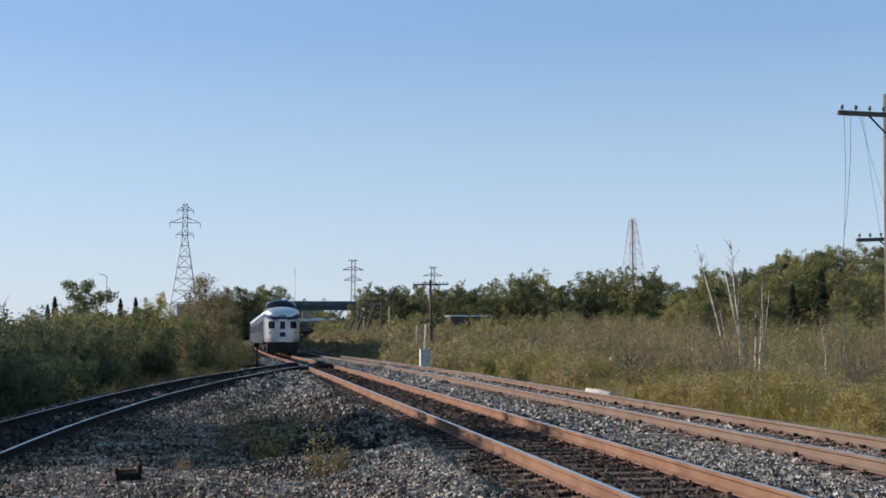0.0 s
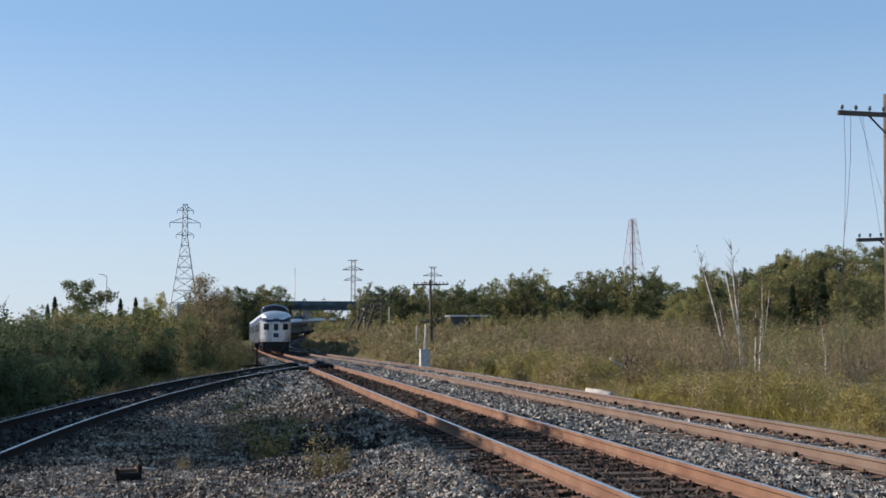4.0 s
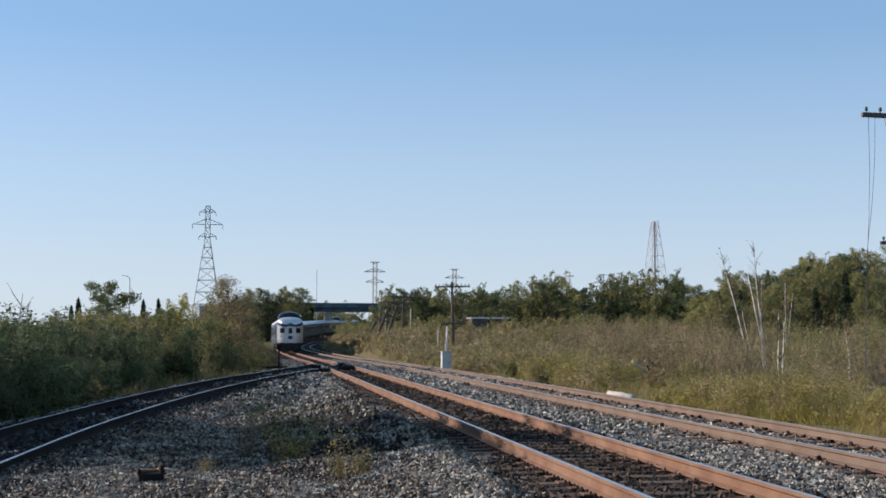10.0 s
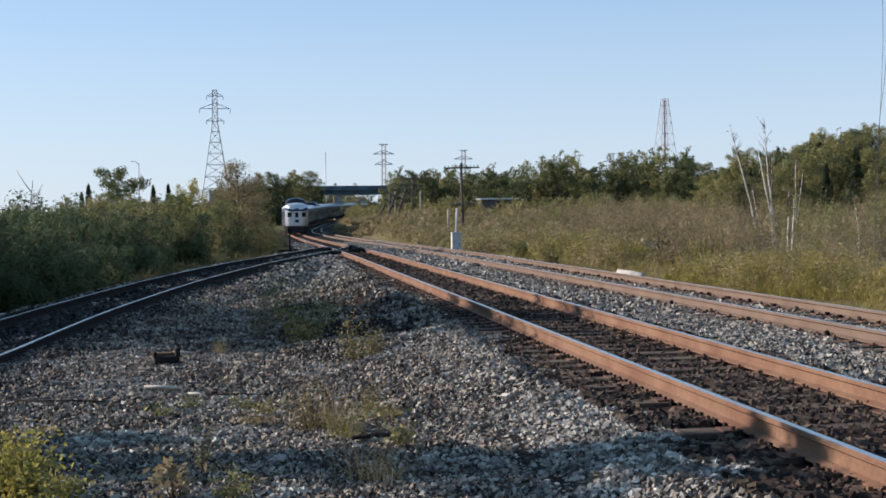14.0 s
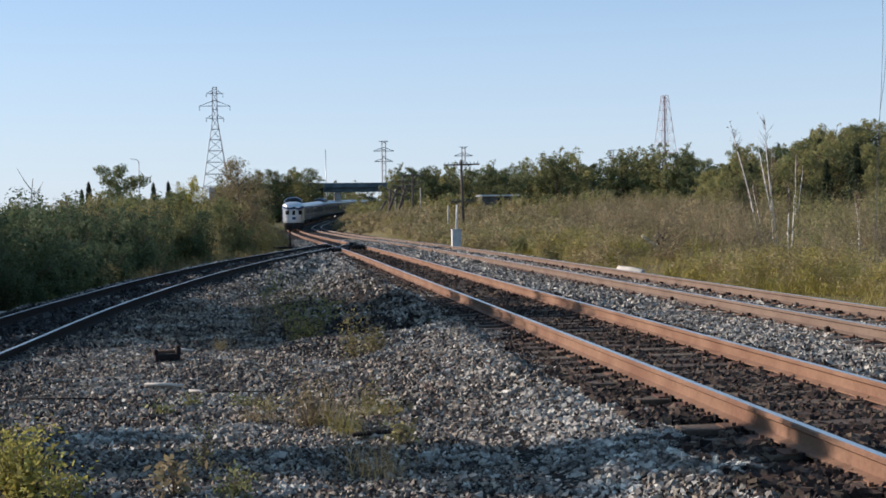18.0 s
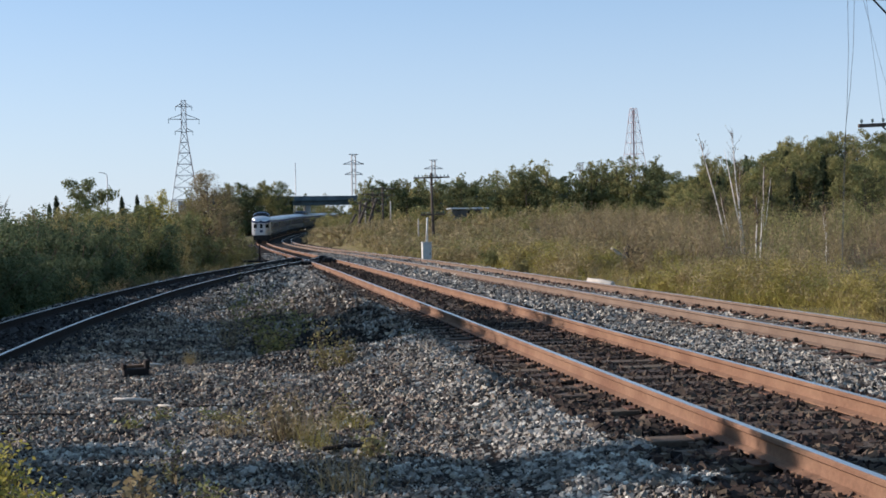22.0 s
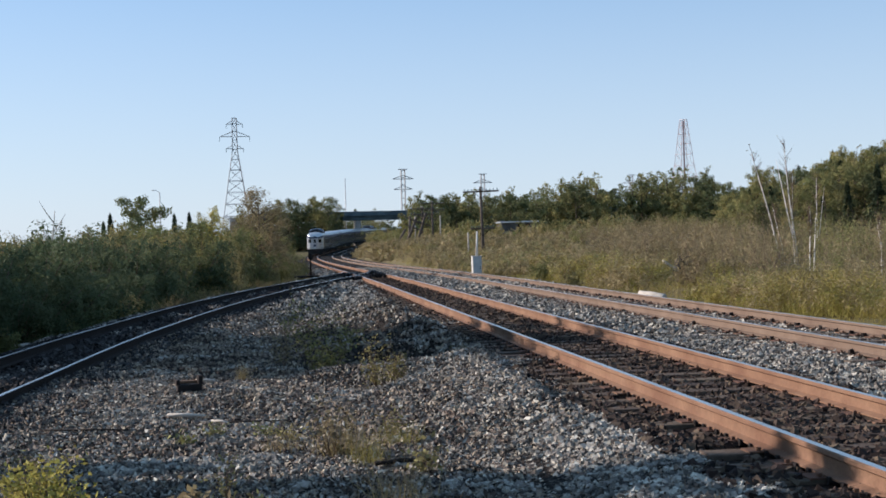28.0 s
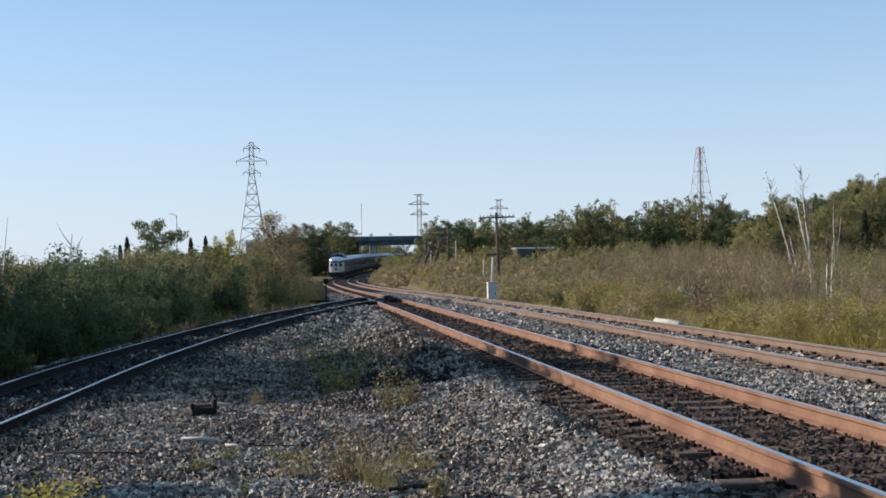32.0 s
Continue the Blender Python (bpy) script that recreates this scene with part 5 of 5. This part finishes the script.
stick(-5.6, 27.5, 1.1, 0.03, 70, "pole_pale", "pale dead branch in the thicket")


stump = thing("tree_stump", "dark uprooted tree stump with a pale broken branch in the field", "stump", pose(16.1, 50, ground_z(16.1, 50) - 0.05))
part("trunk", tubes("trunk", [([(0, 0, 0), (0.05, 0.05, 0.4), (0.16, 0.1, 0.78)], [0.34, 0.24, 0.2])], M["black_iron"], 9), stump)
g = np.random.default_rng(12)
for i in range(8):
    a, l = i * 0.8 + g.uniform(0, 0.4), g.uniform(0.3, 0.55)
    part("root", tubes("root", [([(0.14, 0.1, 0.6), (0.14 + 0.5 * l * math.cos(a), 0.1, 0.65 + 0.5 * l * math.sin(a)), (0.14 + l * math.cos(a), 0.1 + g.normal(0, 0.1), 0.62 + l * math.sin(a))], [0.09, 0.05, 0.02])], M["bark"], 5), stump)
part("broken_branch", tubes("broken_branch", [([(-0.75, -0.2, 0.78), (-0.45, -0.2, 0.55), (-0.1, -0.15, 0.35)], [0.05, 0.06, 0.06])], M["pole_pale"], 7), stump, "pale barkless branch")


# ---------------------------------------------------------------- weeds and grass by the tracks
def weed(x, y, h, w, n, size, leaf, seed, label, stem_n=8):
    g = np.random.default_rng(seed)
    t = thing("weed", label, "weed", pose(x, y, ground_z(x, y) - 0.02))
    tips, rods = [], []
    for i in range(stem_n):
        a, r, hh = g.uniform(0, 6.28), w * 0.5 * math.sqrt(g.random()), h * g.uniform(0.5, 1)
        tip = np.array((r * math.cos(a), r * math.sin(a), hh))
        rods.append(([(tip[0] * 0.2, tip[1] * 0.2, 0), (tip[0] * 0.7, tip[1] * 0.7, hh * 0.6), tuple(tip)], [0.006, 0.004, 0.002]))
        q = g.uniform(0.15, 1, (n // stem_n, 1))
        tips.append(q * tip + g.normal(0, 0.04 + 0.05 * w, (n // stem_n, 3)) * [1, 1, 0.6])
    for rod in rods:
        part("stem", tubes("stem", [rod], M["twig"], 4), t)
    c = np.concatenate(tips)
    c[:, 2] = np.maximum(c[:, 2], 0.02)
    part("foliage", leaves("foliage", g, c, size, M[leaf], folded=True), t)


def tuft(x, y, h, w, n, mat, seed, label):
    g = np.random.default_rng(seed)
    t = thing("grass_tuft", label, "grass", pose(x, y, ground_z(x, y) - 0.01), group="grass tufts on the gravel")
    n *= 2
    c = np.c_[g.normal(0, w * 0.35, n), g.normal(0, w * 0.35, n), np.zeros(n)]
    part("foliage", leaves("foliage", g, c, h * 0.04, M[mat], up=2.6, long=20.0, wide=0.09), t)


weed(0.5, 18.7, 1.3, 1.2, 1300, 0.03, "leaf_aspen", 41, "green weedy sapling growing in the ballast", 11)
weed(-0.1, 19.6, 1.0, 0.8, 420, 0.028, "leaf_brown", 42, "brown weed growing in the ballast", 9)
weed(1.08, 15.6, 0.7, 0.6, 420, 0.024, "leaf_olive", 43, "yellowing weed growing in the ballast", 8)
weed(1.35, 16.2, 0.45, 0.5, 320, 0.024, "leaf_olive", 44, "olive weed growing in the ballast", 8)
weed(0.35, 10.9, 0.5, 0.5, 200, 0.03, "leaf_brown", 45, "brown dry weed growing in the gravel", 10)
weed(1.03, 9.8, 0.35, 0.25, 110, 0.035, "leaf_olive", 46, "small green weed growing in the gravel", 6)
weed(-1.78, 8.8, 0.5, 0.6, 1300, 0.024, "leaf_yellow", 47, "yellow-green leafy weed on the gravel", 11)
weed(-1.62, 8.45, 0.45, 0.45, 800, 0.026, "leaf_yellow", 38, "yellow-green leafy weed on the gravel", 12)
weed(-1.3, 8.2, 0.3, 0.4, 420, 0.022, "leaf_yellow", 49, "low yellow-green weed on the gravel", 7)
weed(-0.25, 8.1, 0.25, 0.3, 260, 0.022, "leaf_mid", 50, "small green weed on the gravel", 6)
weed(-0.62, 8.3, 0.4, 0.3, 110, 0.04, "leaf_brown", 51, "small dry weed on the gravel", 6)
weed(-1.0, 11.9, 0.16, 0.2, 60, 0.035, "leaf_mid", 52, "tiny green weed on the gravel", 5)
weed(-2.9, 9.6, 0.6, 0.5, 160, 0.06, "leaf_mid", 53, "broad-leaved green weed beside the siding", 6)
for wx, wy, wh, leaf, seed, words in ((-0.74, 12.5, 0.17, "leaf_mid", 54, "tiny green weed on the gravel"), (-0.26, 12.4, 0.15, "leaf_mid", 55, "tiny green weed on the gravel"), (0.0, 11.9, 0.2, "leaf_olive", 56, "small yellowing weed on the gravel"), (0.91, 11.8, 0.3, "leaf_olive", 57, "small yellowing weed on the gravel"), (-2.2, 10.6, 0.3, "leaf_brown", 58, "small dry weed on the gravel"), (-0.5, 9.2, 0.35, "leaf_olive", 59, "yellowing weed on the gravel")):
    weed(wx, wy, wh, 0.28, 160, 0.02, leaf, seed, words, 6)
tuft(0.45, 10.9, 0.42, 0.3, 110, "straw", 61, "tuft of yellow dry grass on the gravel")
tuft(0.62, 10.4, 0.34, 0.26, 80, "grass", 62, "tuft of yellow-green grass on the gravel")
tuft(0.72, 8.6, 0.45, 0.34, 80, "straw", 63, "tuft of tall dry grass on the gravel")
tuft(-0.66, 17.6, 0.28, 0.16, 110, "straw", 64, "small tuft of dry grass on the gravel")
tuft(-0.1, 11.2, 0.2, 0.3, 120, "straw", 65, "low tuft of dry grass on the gravel")
tuft(1.0, 11.3, 0.25, 0.3, 120, "grass", 66, "low tuft of yellow-green grass on the gravel")
tuft(-3.0, 10.0, 0.4, 0.3, 140, "grass", 67, "tuft of yellow-green grass beside the siding")


def verge(name, label, mat, n, seed, h, place):
    g = np.random.default_rng(seed)
    c = []
    while len(c) < n:
        p = place(g)
        if p is not None:
            c.append((p[0], p[1], ground_z(*p) - 0.04))
    return thing(name, label, "grass", kind="stuff", data=leaves(name, g, np.array(c), h * 0.05, M[mat], up=1.5, long=18.0, wide=0.22))


def east_verge(g, lo=7.0, hi=10.5, y0=14, y1=120):
    y = y0 + (y1 - y0) * g.random() ** 1.6
    u = lo + (hi - lo) * g.random()
    x = lerp_table(y, MAIN_X) + u
    if noise.noise(Vector((x * 0.6, y * 0.25, 5))) < -0.1 - 0.35 * (u - lo):
        return None
    return x, y


def east_patch(g):
    y = 14 + 40 * g.random() ** 1.3
    x = lerp_table(y, MAIN_X) + 8.4 + 7 * g.random()
    return (x, y) if noise.noise(Vector((x * 0.3, y * 0.2, 9))) > -0.15 else None


def west_verge(g):
    y = 34 + 28 * g.random()
    if noise.noise(Vector((y * 0.9, 3.0, 8.0))) < 0.12:
        return None
    return branch(y)[0] - 1.7 - 0.8 * g.random() ** 1.5, y


def bank(g):
    s = 95 + 150 * g.random()
    x, y, _ = path(s, 7.2 + 9 * g.random() ** 1.4)
    return x, y


verge("verge_grass", "yellow-green grass along the far track", "grass", 20000, 71, 0.34, east_verge)
verge("verge_grass", "tall dry grass at the edge of the field", "straw", 7000, 72, 0.45, east_patch)
verge("verge_grass", "tall yellow-green grass at the edge of the field", "grass", 12000, 73, 0.45, east_patch)
verge("verge_grass", "dry grass between the siding and the thicket", "straw", 900, 74, 0.5, west_verge)
verge("verge_grass", "dry straw-coloured grass on the bank inside the bend", "straw", 5000, 75, 0.5, bank)
verge("verge_grass", "olive grass on the bank inside the bend", "grass", 12000, 76, 0.55, bank)


# ---------------------------------------------------------------- birches
def birch(x, y, h, dx, dy, seed, r=0.055, fork=0.0):
    g = np.random.default_rng(seed)
    t = thing("birch", "slender white birch with a bare top", "tree", pose(x, y, ground_z(x, y) - 0.1), group="birches in the field")
    pts = [(dx * q + 0.05 * math.sin(5 * q + seed), dy * q, h * q) for q in (0, 0.2, 0.4, 0.6, 0.8, 1.0)]
    part("trunk", tubes("trunk", [(pts, [r * 0.85, r * 0.8, r * 0.7, r * 0.55, r * 0.4, r * 0.15])], M["birch"], 8), t)
    rods, cs = [], []
    for i in range(34):
        q = g.uniform(0.35, 1.0) if i < 20 else g.uniform(0.72, 1.0)
        a, l = g.uniform(0, 6.28), h * g.uniform(0.06, 0.2) * (1.2 - 0.6 * q)
        p = Vector((dx * q, dy * q, h * q))
        tip = p + Vector((l * math.cos(a) * 0.6, l * math.sin(a) * 0.6, l * 0.9))
        rods.append(([p, (p + tip) / 2 + Vector((0.02, 0, 0.02)), tip], [0.013, 0.009, 0.004]))
        for k in range(9 if q < 0.72 else 1):
            cs.append(np.array(p.lerp(tip, g.uniform(0.3, 1.1))) + g.normal(0, 0.06, 3))
    for rod in rods:
        part("branch", tubes("branch", [rod], M["twig"], 4), t)
    part("foliage", leaves("foliage", g, np.array(cs), 0.06, M["leaf_olive"]), t)
    if fork:
        part("second_trunk", tubes("second_trunk", [([(0.05, 0, 0.2), (fork * 0.5, 0, h * 0.45), (fork, 0.1, h * 0.88)], [r * 0.8, r * 0.6, r * 0.15])], M["birch"], 7), t)


birch(24.7, 60.0, 5.7, -1.4, 0.1, 81, 0.058)
birch(24.95, 60.3, 3.0, -0.5, 0.0, 82, 0.046)
birch(25.5, 60.0, 6.1, -0.55, 0.0, 83, 0.055, -0.95)
birch(25.6, 60.6, 4.6, 0.0, 0.1, 84, 0.045)
birch(16.9, 38.6, 2.6, -0.08, 0.0, 85, 0.034, 0.2)
birch(21.3, 42.5, 2.2, -0.1, 0.1, 86, 0.032, -0.14)
birch(26.9, 61.0, 4.5, 0.25, 0.1, 88, 0.04, 0.6)
birch(-7.6, 32.0, 4.2, -0.3, 0.2, 87, 0.035, 0.3)


def dead_tree(x, y, h, seed):
    """A bare bleached snag: leaning stem with forked branches."""
    g = np.random.default_rng(seed)
    t = thing("dead_tree", "bleached bare dead tree standing in the thicket", "tree", pose(x, y, ground_z(x, y) - 0.1), group="dead wood in the thicket")
    part("trunk", tubes("trunk", [([(0, 0, 0), (0.06, 0, h * 0.4), (-0.04, 0, h * 0.75), (0.05, 0, h)], [0.05, 0.04, 0.026, 0.008])], M["pole_pale"], 7), t)
    for i in range(9):
        q = g.uniform(0.45, 0.95)
        a, l = g.uniform(0, 6.28), h * g.uniform(0.08, 0.18)
        p = Vector((0.0, 0, h * q))
        tip = p + Vector((l * math.cos(a), l * math.sin(a), l * g.uniform(0.9, 1.7)))
        part("branch", tubes("branch", [([p, p.lerp(tip, 0.5) + Vector((0, 0, -0.04)), tip], [0.018, 0.013, 0.006])], M["pole_pale"], 5), t)


dead_tree(-7.2, 40, 3.5, 3)
dead_tree(-6.9, 31, 1.9, 5)

shed = thing("low_shed", "long low grey shed with a pale roof edge", "shed", pose(29.5, 158, 2.5))
part("wall", bevel_box("wall", (-2.3, 2.3, -1.5, 1.5, -2.5, 1.6), M["shed_wall"], 0.03), shed)
part("roof", bevel_box("roof", (-2.5, 2.5, -1.8, 1.8, 1.6, 1.8), M["roof"], 0.03), shed)
part("doorway", boxes("doorway", [(-0.2, 1.4, -1.53, -1.49, 0, 1.4)], M["black_iron"]), shed)

for x, y, h in ((15.7, 330, 20), (-24.6, 250, 13.5), (62, 340, 14)):
    t = thing("lamp_post", "tall thin grey street lamp post on the overpass approach", "lamp post", pose(x, y, -0.3))
    part("post", tubes("post", [([(0, 0, 0), (0, 0, h)], [0.16, 0.09])], M["galv"], 8), t)
    if h < 14:
        part("arm", tubes("arm", [([(0, 0, h), (-0.6, 0, h + 0.4), (-1.6, 0, h + 0.5)], 0.06)], M["galv"], 6), t)


# ---------------------------------------------------------------- motions
def motions():
    for ob, off in CARS:
        rows = []
        for k in range(0, 33):
            t = float(k)
            s = tail_at(t) + off
            x0, y0, _ = path(s + 4.2)
            x1, y1, _ = path(s + LENGTH - 4.2)
            a = math.atan2(x1 - x0, y1 - y0)
            z0, z1 = main_z(s + 4.2), main_z(s + LENGTH - 4.2)
            tilt = math.atan((z1 - z0) / (LENGTH - 8.4))
            rows.append((t, pose(x0 - 4.2 * math.sin(a), y0 - 4.2 * math.cos(a), 0.18 + z0 - 4.2 * math.sin(tilt), math.degrees(tilt), 0, -math.degrees(a))))
        walk(ob, rows)


motions()
